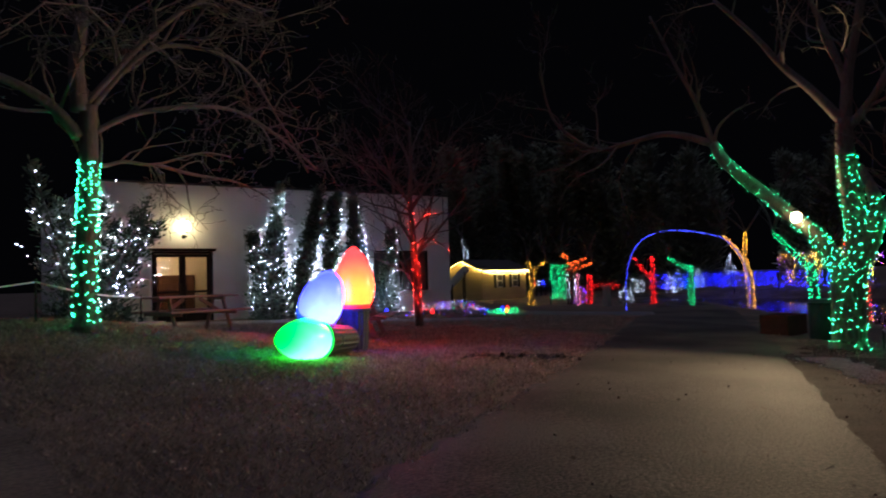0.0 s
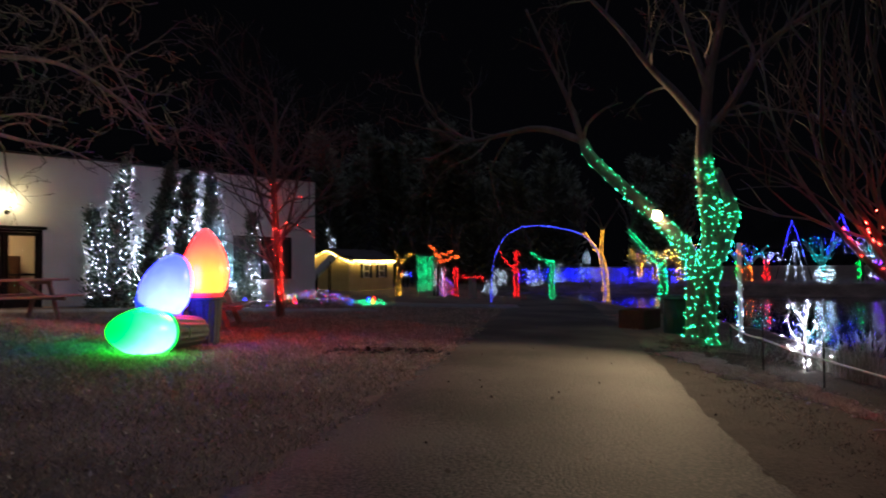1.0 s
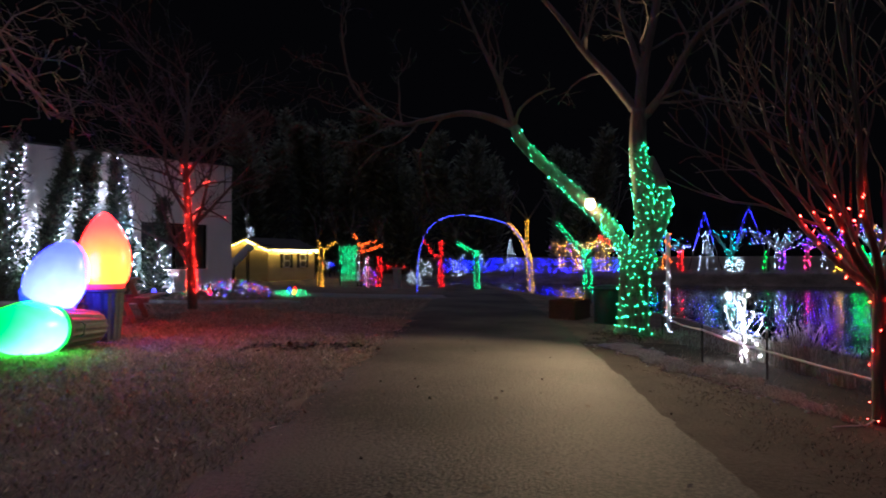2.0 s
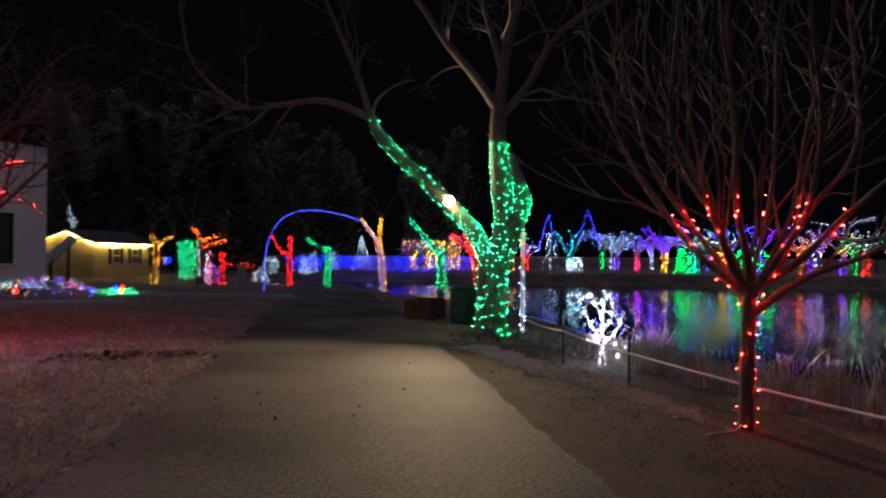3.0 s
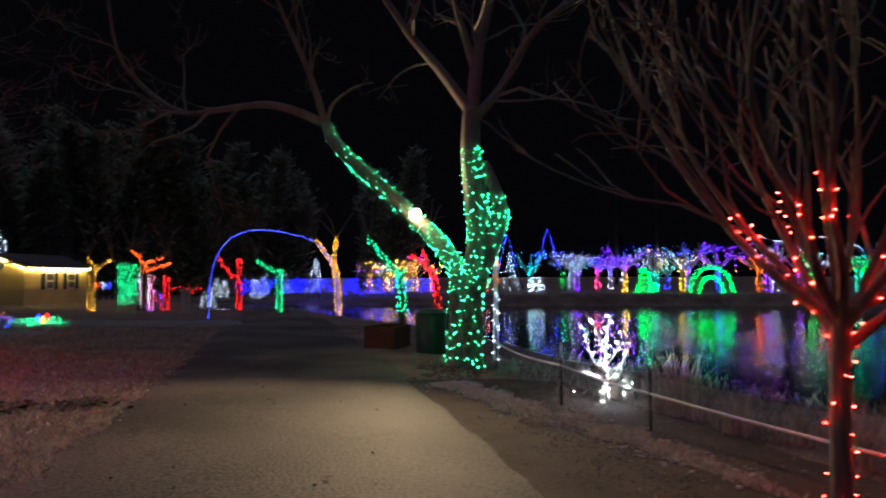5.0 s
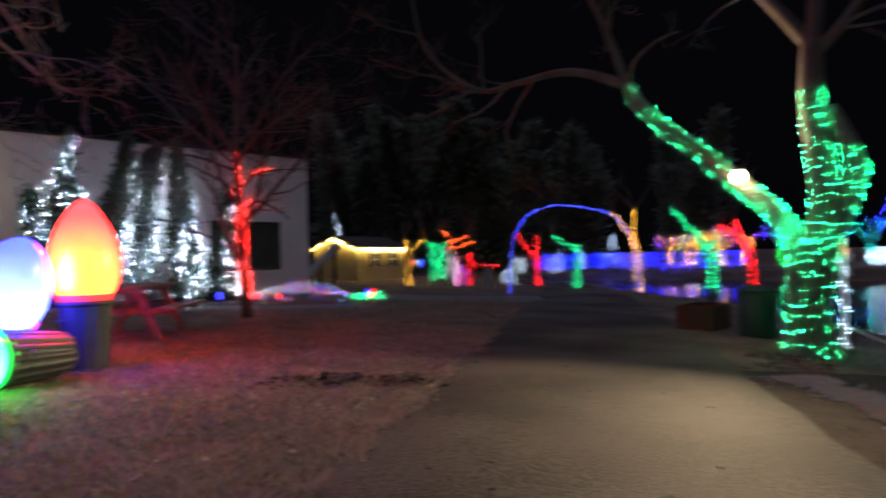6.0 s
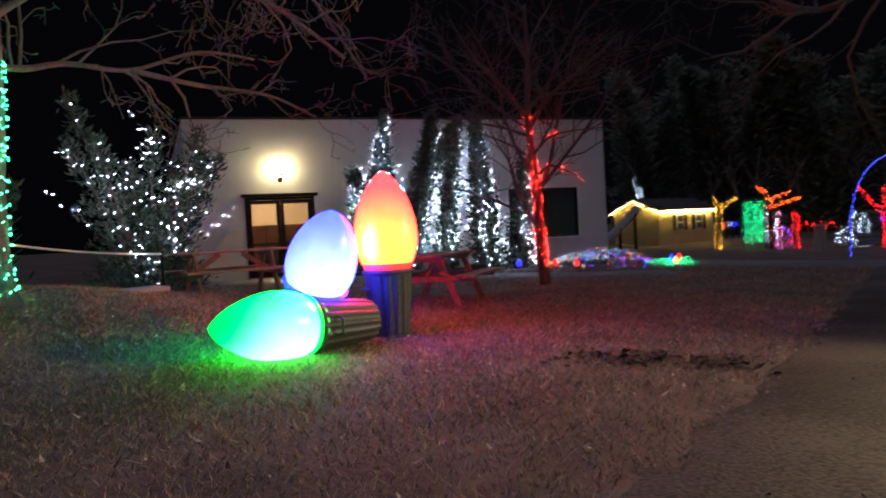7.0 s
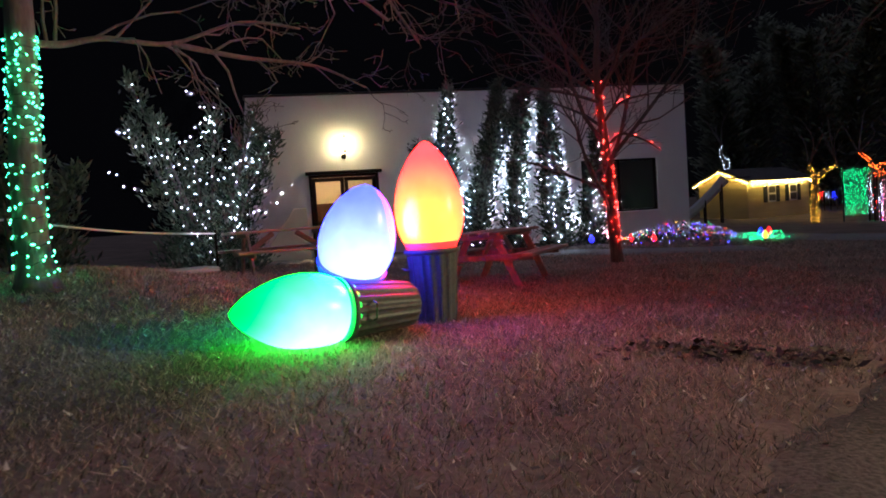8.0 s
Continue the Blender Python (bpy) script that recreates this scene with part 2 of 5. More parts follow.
# ---- mesh helpers ----
class Geo:
    """Vertices and faces of one mesh, gathered piece by piece."""

    def __init__(self):
        self.v, self.f = [], []

    def add(self, verts, faces):
        k = len(self.v)
        self.v.extend(verts)
        self.f.extend([tuple(i + k for i in f) for f in faces])
        return self

    def box(self, centre, size, turn=None, bevel=0.0):
        """A box with cut edges. turn: a rotation matrix."""
        x, y, z = [s / 2 for s in size]
        b = min(bevel, x * 0.6, y * 0.6, z * 0.6)
        if b <= 0:
            vs = [Vector((i * x, j * y, k * z)) for i in (-1, 1) for j in (-1, 1) for k in (-1, 1)]
            fs = [(0, 1, 3, 2), (4, 6, 7, 5), (0, 4, 5, 1), (2, 3, 7, 6), (0, 2, 6, 4), (1, 5, 7, 3)]
        else:
            bm = bmesh.new()
            bmesh.ops.create_cube(bm, size=2)
            for v in bm.verts:
                v.co = Vector((v.co.x * x, v.co.y * y, v.co.z * z))
            bmesh.ops.bevel(bm, geom=bm.edges[:], offset=b, segments=1, affect="EDGES")
            bm.verts.index_update()
            vs, fs = [v.co.copy() for v in bm.verts], [tuple(v.index for v in f.verts) for f in bm.faces]
            bm.free()
        turn = turn or Matrix.Identity(3)
        return self.add([tuple(Vector(centre) + turn @ v) for v in vs], fs)

    def tube(self, line, radii, sides=6, cap=True):
        """A tapering tube along a line."""
        line = [Vector(p) for p in line]
        if isinstance(radii, (int, float)):
            radii = [radii] * len(line)
        vs, fs = [], []
        side = None
        for i, p in enumerate(line):
            d = (line[min(i + 1, len(line) - 1)] - line[max(i - 1, 0)])
            d = d.normalized() if d.length > 1e-9 else Vector((0, 0, 1))
            if side is None:
                side = d.orthogonal().normalized()
            side = (side - d * side.dot(d))
            side = side.normalized() if side.length > 1e-6 else d.orthogonal().normalized()
            other = d.cross(side)
            for s in range(sides):
                a = 2 * math.pi * s / sides
                vs.append(tuple(p + (side * math.cos(a) + other * math.sin(a)) * radii[i]))
        for i in range(len(line) - 1):
            for s in range(sides):
                a, b = i * sides + s, i * sides + (s + 1) % sides
                fs.append((a, b, b + sides, a + sides))
        if cap:
            fs.append(tuple(range(sides))[::-1])
            fs.append(tuple((len(line) - 1) * sides + s for s in range(sides)))
        return self.add(vs, fs)

    def lathe(self, profile, centre=(0, 0, 0), turn=None, sides=24, ripple=0.0, ribs=0):
        """A turned body from (radius, height) pairs; ribs: pressed flutes round it."""
        turn = turn or Matrix.Identity(3)
        vs, fs = [], []
        for r, z in profile:
            for s in range(sides):
                a = 2 * math.pi * s / sides
                q = r + (ripple if ribs and (s * ribs * 2 // sides) % 2 else 0) * (1 if r > 0.02 else 0)
                vs.append(tuple(Vector(centre) + turn @ Vector((q * math.cos(a), q * math.sin(a), z))))
        for i in range(len(profile) - 1):
            for s in range(sides):
                a, b = i * sides + s, i * sides + (s + 1) % sides
                fs.append((a, b, b + sides, a + sides))
        fs.append(tuple(range(sides))[::-1])
        fs.append(tuple((len(profile) - 1) * sides + s for s in range(sides)))
        return self.add(vs, fs)

    def bulbs(self, points, size):
        """Small pointed lamps, one at each point."""
        for p in points:
            s = size * random.uniform(0.75, 1.25)
            x, y, z = p
            self.add([(x + s, y, z), (x - s, y, z), (x, y + s, z), (x, y - s, z), (x, y, z + s * 1.2), (x, y, z - s * 1.2)],
                     [(0, 2, 4), (2, 1, 4), (1, 3, 4), (3, 0, 4), (2, 0, 5), (1, 2, 5), (3, 1, 5), (0, 3, 5)])
        return self


def part(name, geo, material, parent=None, label="", shade=False, shadow=True):
    """Links what geo holds, given in world places, as one mesh under its parent."""
    base = origin_of(parent)
    me = bpy.data.meshes.new(name)
    me.from_pydata([(x - base[0], y - base[1], z - base[2]) for x, y, z in geo.v], [], geo.f)
    me.materials.append(material)
    if shade:
        me.polygons.foreach_set("use_smooth", [True] * len(me.polygons))
    ob = new(name, me)
    ob.parent = parent
    ob.visible_shadow = shadow
    if label:
        ob["label"] = label
    return ob


def origin_of(ob):
    p = Vector((0, 0, 0))
    while ob is not None:
        p = p + ob.location
        ob = ob.parent
    return p


def thing(name, place, label, category, group=""):
    ob = new(name)
    ob.empty_display_size = 0.2
    ob.location = place
    return tagged(ob, label, category, group)


def setting(ob, label="", category=""):
    return tagged(ob, label, category, "", "structure")


def stuff(ob):
    return tagged(ob, "", "", "", "stuff")


# ---- ground, lake, roads ----
def axis(lo, hi, step, far):
    inner = list(np.arange(lo, hi, step))
    out = [far[0], lo - 160, lo - 80, lo - 40, lo - 20, lo - 10, lo - 5, lo - 2]
    back = [hi + 1, hi + 4, hi + 10, hi + 20, hi + 40, hi + 80, hi + 160, far[1]]
    return np.array(out + inner + back)


def sheet(xs, ys, fn):
    gx, gy = np.meshgrid(xs, ys)
    gz = fn(gx, gy)
    n, k = len(xs), len(ys)
    geo = Geo()
    geo.v = [tuple(p) for p in np.stack([gx, gy, gz], -1).reshape(-1, 3)]
    geo.f = [(j * n + i, j * n + i + 1, (j + 1) * n + i + 1, (j + 1) * n + i) for j in range(k - 1) for i in range(n - 1)]
    return geo


setting(part("ground", sheet(axis(-6, 56, 0.35, (-900, 900)), axis(-34, 46, 0.35, (-900, 900)), heights), M_GROUND, shade=True),
        "dormant brown lawn falling gently to the lake", "ground")
lake = Geo().add([(x, y, WATER) for x, y in ((5, -42), (54, -42), (54, 24), (5, 24))], [(0, 1, 2, 3)])
setting(part("water", lake, M_WATER), "dark lake water with small ripples", "water")


def strip(line, widths, lift, cross=9, step=0.22):
    """A paved strip laid on the ground along a line."""
    pts = []
    for (ax, ay), (bx, by) in zip(line, line[1:]):
        k = max(2, int(math.hypot(bx - ax, by - ay) / step))
        pts += [(ax + (bx - ax) * i / k, ay + (by - ay) * i / k) for i in range(k)]
    pts.append(line[-1])
    pts = [tuple(np.mean([pts[max(0, min(len(pts) - 1, i + d))] for d in range(-7, 8)], axis=0)) for i in range(len(pts))]
    geo = Geo()
    for i, (x, y) in enumerate(pts):
        a, b = pts[max(0, i - 1)], pts[min(len(pts) - 1, i + 1)]
        d = Vector((b[0] - a[0], b[1] - a[1], 0)).normalized()
        nx, ny = -d.y, d.x
        w = widths
        for c in range(cross):
            s = -1 + 2 * c / (cross - 1)
            wob = 0.16 * noise.noise(Vector((x * 1.7, y * 1.7, 3 if s > 0 else 9))) + 0.08 * noise.noise(Vector((x * 5, y * 5, s))) if abs(s) == 1 else 0
            px, py = x + nx * w * s * (1 + wob), y + ny * w * s * (1 + wob)
            geo.v.append((px, py, ground_z(px, py) + lift * (1 if abs(s) < 1 else -1.5)))
    for i in range(len(pts) - 1):
        for c in range(cross - 1):
            a = i * cross + c
            geo.f.append((a, a + cross, a + cross + 1, a + 1))
    return geo


setting(part("road", strip([(-26, -16.2), (-8, -5.6), (2, 0.35), (6.9, 3.17), (10.4, 5.12), (20, 10.8), (28, 15.4), (36, 21.5), (48, 34)], 1.76, 0.03), M_ASPHALT, shade=True),
        "worn dark asphalt park road", "road")
# strip of ground drawn darker than the lawn around it
M_VERGE = surface("dark_verge_ground", (0.022, 0.016, 0.012), (0.085, 0.064, 0.048), 0.95, 0, 2.2, 34, 1.0)
setting(part("verge", strip([(-6, -6.95), (3.2, -1.58), (8.1, 1.25), (10.9, 2.9), (12.5, 3.8)], 1.45, 0.014, 15), M_VERGE, shade=True), "dark verge strip between road and bank", "verge")
setting(part("pavement", strip([(5.6, 19.9), (9, 19.2), (11.5, 17.8), (14.2, 15.2), (16.2, 14.4)], 0.75, 0.03), M_PATH, shade=True),
        "pale concrete footpath along the building", "footpath")
setting(part("side_road", strip([(18.3, 27), (18.6, 20), (19.0, 16), (21.5, 12.6)], 1.3, 0.035), M_PATH, shade=True),
        "pale concrete side road", "road")


# ---- the white building ----
WALL_Y, WX0, WX1, TOP = 21.23, 5.75, 19.1, 4.42
DOOR, WINDOW = (7.22, 9.12, 0.10, 2.33), (15.35, 17.98, 0.76, 2.38)


def wall_with_openings(y, x0, x1, z0, z1, holes, thick):
    """One wall along x with rectangular openings through it."""
    geo = Geo()
    edges = sorted({x0, x1, *[h[0] for h in holes], *[h[1] for h in holes]})
    for a, b in zip(edges, edges[1:]):
        spans = [(z0, z1)]
        for h in holes:
            if h[0] <= a and b <= h[1]:
                spans = [(z0, h[2]), (h[3], z1)]
        for lo, hi in spans:
            if hi - lo > 0.005:
                geo.box(((a + b) / 2, y + thick / 2, (lo + hi) / 2), (b - a, thick, hi - lo))
    return geo


setting(part("wall_south", wall_with_openings(WALL_Y, WX0, WX1, -0.5, TOP, [DOOR, WINDOW], 0.3), M_STUCCO), "plain white stucco wall", "wall")
setting(part("wall_east", Geo().box((WX1 - 0.15, WALL_Y + 5.3, TOP / 2 - 0.25), (0.3, 10, TOP + 0.5)), M_STUCCO), "plain white stucco end wall", "wall")
setting(part("wall_west", Geo().box((WX0 + 0.15, WALL_Y + 5.3, TOP / 2 - 0.25), (0.3, 10, TOP + 0.5)), M_STUCCO), "plain white stucco end wall", "wall")
setting(part("wall_north", Geo().box(((WX0 + WX1) / 2, WALL_Y + 10.45, TOP / 2 - 0.25), (WX1 - WX0, 0.3, TOP + 0.5)), M_STUCCO), "plain white stucco wall", "wall")
setting(part("roof", Geo().box(((WX0 + WX1) / 2, WALL_Y + 5.3, TOP - 0.25), (WX1 - WX0 - 0.62, 10, 0.2)), M_ROOF), "flat dark roof", "roof")
rise = Matrix.Rotation(-math.atan2(0.22, WX1 - WX0), 3, "Y")
parapet = Geo().add([(x, y, z) for y in (WALL_Y, WALL_Y + 0.3) for x, z in ((WX0, TOP), (WX1, TOP), (WX1, TOP + 0.22))], [(0, 1, 2), (5, 4, 3), (0, 3, 4, 1), (1, 4, 5, 2), (2, 5, 3, 0)])
setting(part("parapet", parapet, M_STUCCO), "white stucco parapet rising slightly along the wall", "wall")
setting(part("trim", Geo().box(((WX0 + WX1) / 2, WALL_Y + 0.13, TOP + 0.14), (WX1 - WX0 + 0.1, 0.42, 0.05), rise, 0.02), M_DARKTRIM), "thin dark parapet cap", "trim")
setting(part("floor", Geo().box((12.4, WALL_Y + 5.3, 0.02), (12.7, 9.8, 0.1)), M_CONCRETE), "concrete floor inside", "floor")

# the room seen through the glazed door
setting(part("partition", Geo().box((8.2, WALL_Y + 3.2, 1.6), (5.0, 0.1, 3.2)), M_CREAM), "cream wall inside the entrance", "wall")
cabinet = thing("cabinet", (8.1, WALL_Y + 2.8, 0.07), "dark brown wooden cabinet inside the entrance", "cabinet")
part("body", Geo().box((8.1, WALL_Y + 2.8, 0.85), (2.6, 0.45, 1.56), bevel=0.02), M_PLANTER, cabinet)
for k in (-0.63, 0.63):
    part("door", Geo().box((8.1 + k, WALL_Y + 2.56, 0.88), (1.2, 0.03, 1.4), bevel=0.01), M_PLANTER, cabinet)
inside = thing("ceiling_light", (8.2, WALL_Y + 1.6, 3.1), "warm ceiling light inside the entrance", "ceiling light")
part("diffuser", Geo().box((8.2, WALL_Y + 1.6, 3.06), (0.6, 0.6, 0.06), bevel=0.02), glow("warm_diffuser", (1.0, 0.62, 0.30), 18), inside)
part("frame", Geo().box((8.2, WALL_Y + 1.6, 3.11), (0.66, 0.66, 0.05)), M_WHITE, inside)
setting(part("ceiling", Geo().box((8.2, WALL_Y + 1.8, 3.2), (5.0, 2.8, 0.08)), M_WHITE), "white ceiling inside the entrance", "ceiling")


def entrance():
    x0, x1, z0, z1 = DOOR
    door = setting(thing("door_1", (8.17, WALL_Y, z0), "dark bronze glazed double door, closed", "door"))
    g = Geo()
    for x in (x0 + 0.035, x1 - 0.035):
        g.box((x, WALL_Y + 0.08, (z0 + z1) / 2), (0.07, 0.2, z1 - z0), bevel=0.008)
    g.box(((x0 + x1) / 2, WALL_Y + 0.08, z1 - 0.035), (x1 - x0 - 0.14, 0.198, 0.07), bevel=0.008)
    part("frame", g, M_DARKTRIM, door)
    part("head_trim", Geo().box(((x0 + x1) / 2, WALL_Y - 0.04, z1 + 0.05), (x1 - x0 + 0.18, 0.1, 0.09), bevel=0.01), M_DARKTRIM, door)
    mid = (x0 + x1) / 2
    for a, b, hx in ((x0 + 0.075, mid - 0.005, mid - 0.09), (mid + 0.005, x1 - 0.075, mid + 0.09)):
        leaf = Geo()
        for x in (a + 0.05, b - 0.05):
            leaf.box((x, WALL_Y + 0.08, (z0 + z1) / 2 - 0.03), (0.1, 0.05, z1 - z0 - 0.1), bevel=0.006)
        for z, h in ((z0 + 0.14, 0.24), (z1 - 0.13, 0.1), (1.05, 0.07)):
            leaf.box(((a + b) / 2, WALL_Y + 0.08, z), (b - a - 0.2, 0.046, h), bevel=0.006)
        leaf = part("leaf", leaf, M_DARKTRIM, door)
        part("pane", Geo().box(((a + b) / 2, WALL_Y + 0.08, (z0 + z1) / 2), (b - a - 0.19, 0.008, z1 - z0 - 0.3)), M_CLEAR, leaf, shadow=False)
        part("pull_handle", Geo().tube([(hx, WALL_Y + 0.03, 0.95), (hx, WALL_Y - 0.02, 0.98), (hx, WALL_Y - 0.02, 1.3), (hx, WALL_Y + 0.03, 1.33)], 0.013), M_POST, leaf)


entrance()


def big_window():
    x0, x1, z0, z1 = WINDOW
    win = setting(thing("window_1", ((x0 + x1) / 2, WALL_Y, z0), "wide dark window with a thin dark frame", "window"))
    g = Geo()
    for x in (x0 + 0.03, x1 - 0.03):
        g.box((x, WALL_Y + 0.1, (z0 + z1) / 2), (0.06, 0.12, z1 - z0), bevel=0.006)
    for z in (z0 + 0.03, z1 - 0.03):
        g.box(((x0 + x1) / 2, WALL_Y + 0.1, z), (x1 - x0 - 0.12, 0.118, 0.06), bevel=0.006)
    part("window_frame", g, M_DARKTRIM, win)
    part("mullion", Geo().box(((x0 + x1) / 2, WALL_Y + 0.1, (z0 + z1) / 2), (0.05, 0.1, z1 - z0 - 0.12), bevel=0.006), M_DARKTRIM, win)
    for s in (-1, 1):
        part("pane", Geo().box(((x0 + x1) / 2 + s * (x1 - x0) / 4, WALL_Y + 0.12, (z0 + z1) / 2), ((x1 - x0) / 2 - 0.09, 0.012, z1 - z0 - 0.13)), M_GLASS, win)
    part("window_sill", Geo().box(((x0 + x1) / 2, WALL_Y - 0.02, z0 - 0.02), (x1 - x0 + 0.1, 0.09, 0.05), bevel=0.008), M_STUCCO, win)


big_window()

# sloping wing wall beside the door, wider at its foot
wing = Geo().add([(5.45, WALL_Y - 0.004, -0.3), (7.08, WALL_Y - 0.004, -0.3), (7.08, WALL_Y - 0.004, 1.48), (6.76, WALL_Y - 0.004, 1.48), (5.45, WALL_Y - 0.75, -0.3), (7.08, WALL_Y - 0.75, -0.3), (7.08, WALL_Y - 0.16, 1.46), (6.76, WALL_Y - 0.16, 1.46)],
                 [(4, 5, 6, 7), (3, 2, 1, 0), (0, 1, 5, 4), (1, 2, 6, 5), (2, 3, 7, 6), (3, 0, 4, 7)])
setting(part("wing_wall", wing, M_CREAM), "cream sloping wing wall beside the entrance", "wall")


def sconce(x, z):
    lamp_thing = thing("wall_lamp", (x, WALL_Y, z), "lit outdoor wall lantern above the entrance", "wall lamp")
    part("back_plate", Geo().lathe([(0.07, 0), (0.07, 0.015), (0.05, 0.03)], (x, WALL_Y, z - 0.22), Matrix.Rotation(radians(90), 3, "X"), 16), M_DARKTRIM, lamp_thing)
    part("arm", Geo().tube([(x, WALL_Y - 0.01, z - 0.22), (x, WALL_Y - 0.26, z - 0.25), (x, WALL_Y - 0.33, z - 0.18)], 0.016), M_DARKTRIM, lamp_thing)
    part("base", Geo().lathe([(0.012, -0.14), (0.028, -0.12), (0.032, -0.07), (0.028, -0.05)], (x, WALL_Y - 0.33, z), None, 14), M_DARKTRIM, lamp_thing)
    part("glass", Geo().lathe([(0.03, -0.05), (0.07, 0.0), (0.09, 0.08), (0.07, 0.19), (0.03, 0.23)], (x, WALL_Y - 0.33, z), None, 16), L_SCONCE, lamp_thing, "glowing frosted glass", True)
    part("cap", Geo().lathe([(0.05, 0.232), (0.045, 0.25), (0.015, 0.29), (0.006, 0.34)], (x, WALL_Y - 0.33, z), None, 12), M_DARKTRIM, lamp_thing)


sconce(8.2, 3.02)


# ---- trees ----
def bend(p, d, length, steps, droop, wander):
    """A wandering line from p towards d."""
    line, d = [Vector(p)], Vector(d).normalized()
    for _ in range(steps):
        d = (d + Vector((random.gauss(0, wander), random.gauss(0, wander), random.gauss(0, wander) + droop))).normalized()
        line.append(line[-1] + d * length / steps)
    return line


def grow(limbs, twigs, line, radii, level, depth, spread, ratio, per, droop, wander):
    """Side branches along a limb, and theirs in turn."""
    total = sum((b - a).length for a, b in zip(line, line[1:]))
    count = max(1, int(total * per[min(level, len(per) - 1)]))
    for k in range(count):
        u = random.uniform(0.25, 1.0) if level else random.uniform(0.15, 1.0)
        f = u * (len(line) - 1)
        i = min(int(f), len(line) - 2)
        p = line[i].lerp(line[i + 1], f - i)
        r = radii[i] + (radii[i + 1] - radii[i]) * (f - i)
        along = (line[i + 1] - line[i]).normalized()
        side = Vector((random.gauss(0, 1), random.gauss(0, 1), random.gauss(0.25, 0.7)))
        side = (side - along * side.dot(along)).normalized()
        a = radians(random.uniform(*spread))
        length = total * random.uniform(*ratio) * (1.15 - 0.5 * u)
        sub = bend(p, along * math.cos(a) + side * math.sin(a), length, 5 if level < 2 else 3, droop, wander)
        r0 = max(0.006, min(r * 0.55, 0.009 + length * 0.011))
        rr = [max(0.0045, r0 * (1 - 0.8 * j / (len(sub) - 1))) for j in range(len(sub))]
        (limbs if level == 0 else twigs).tube(sub, rr, 5 if level == 0 else 3, cap=False)
        if level + 1 < depth:
            grow(limbs, twigs, sub, rr, level + 1, depth, spread, ratio, per, droop, wander)


def fine_line(pts, k=5):
    """A smooth line through a few points."""
    pts = [Vector(p) for p in pts]
    out = []
    for i in range(len(pts) - 1):
        p0, p1, p2, p3 = pts[max(0, i - 1)], pts[i], pts[i + 1], pts[min(len(pts) - 1, i + 2)]
        for j in range(k):
            t = j / k
            out.append(0.5 * ((2 * p1) + (p2 - p0) * t + (2 * p0 - 5 * p1 + 4 * p2 - p3) * t * t + (3 * p1 - p0 - 3 * p2 + p3) * t ** 3))
    out.append(pts[-1])
    return out


def taper(n, a, b):
    return [a + (b - a) * i / (n - 1) for i in range(n)]


def wound(line, radii, lo, hi, gap, pitch, jitter=0.35, off=0.02):
    """Bulb places along a string wound round a limb, between two heights or shares of its length."""
    pts, s = [], 0.0
    total = sum((b - a).length for a, b in zip(line, line[1:]))
    turn, u = random.uniform(0, 6), lo
    while u < hi:
        f = u * (len(line) - 1)
        i = min(int(f), len(line) - 2)
        p = line[i].lerp(line[i + 1], f - i)
        r = radii[i] + (radii[i + 1] - radii[i]) * (f - i) + off
        d = (line[i + 1] - line[i]).normalized()
        e = d.orthogonal().normalized()
        e2 = d.cross(e)
        a = turn + random.gauss(0, jitter)
        pts.append(p + (e * math.cos(a) + e2 * math.sin(a)) * r + d * random.gauss(0, pitch * 0.22))
        circ = 2 * math.pi * r
        turn += 2 * math.pi * gap / max(circ, gap)
        u += (pitch * gap / max(circ, gap)) / total
    return pts


def string_lights(parent, sets, size, material, label, wire=True):
    """The bulbs and their wire, wound on a tree."""
    g, w = Geo(), Geo()
    for pts in sets:
        g.bulbs(pts, size)
        if wire and len(pts) > 3:
            w.tube(pts, 0.004, 3, cap=False)
    ob = stuff(part("light_string", g, material, parent, label))
    if wire:
        stuff(part("light_wire", w, M_WIRE, ob))
    return ob


def bare_tree(place, label, limbs_in, depth=3, per=(2.2, 3.0, 4.0), spread=(28, 62), ratio=(0.28, 0.55), droop=0.02, wander=0.16, skip=0, flare=0.0):
    """A leafless tree from its main limbs: (points, first radius, last radius)."""
    tree = thing("tree", place, label, "tree")
    twigs, lines = Geo(), []
    for n, (pts, r0, r1) in enumerate(limbs_in):
        line = fine_line(pts)
        rr = taper(len(line), r0, r1)
        if n == 0 and flare:
            for i in range(3):
                rr[i] += flare * (1 - i / 3) ** 2
        rr = [r * (1 + 0.08 * noise.noise(Vector((i * 0.7, n * 5, r0 * 50)))) for i, r in enumerate(rr)]
        part("limb" if n else "trunk", Geo().tube(line, rr, 14 if r0 > 0.12 else 8), M_BARK, tree, shade=True)
        lines.append((line, rr))
        if n >= skip:
            grow(twigs, twigs, line, rr, 0, depth, spread, ratio, per, droop, wander)
    if twigs.v:
        stuff(part("crown", twigs, M_TWIG, tree))
    return tree, lines


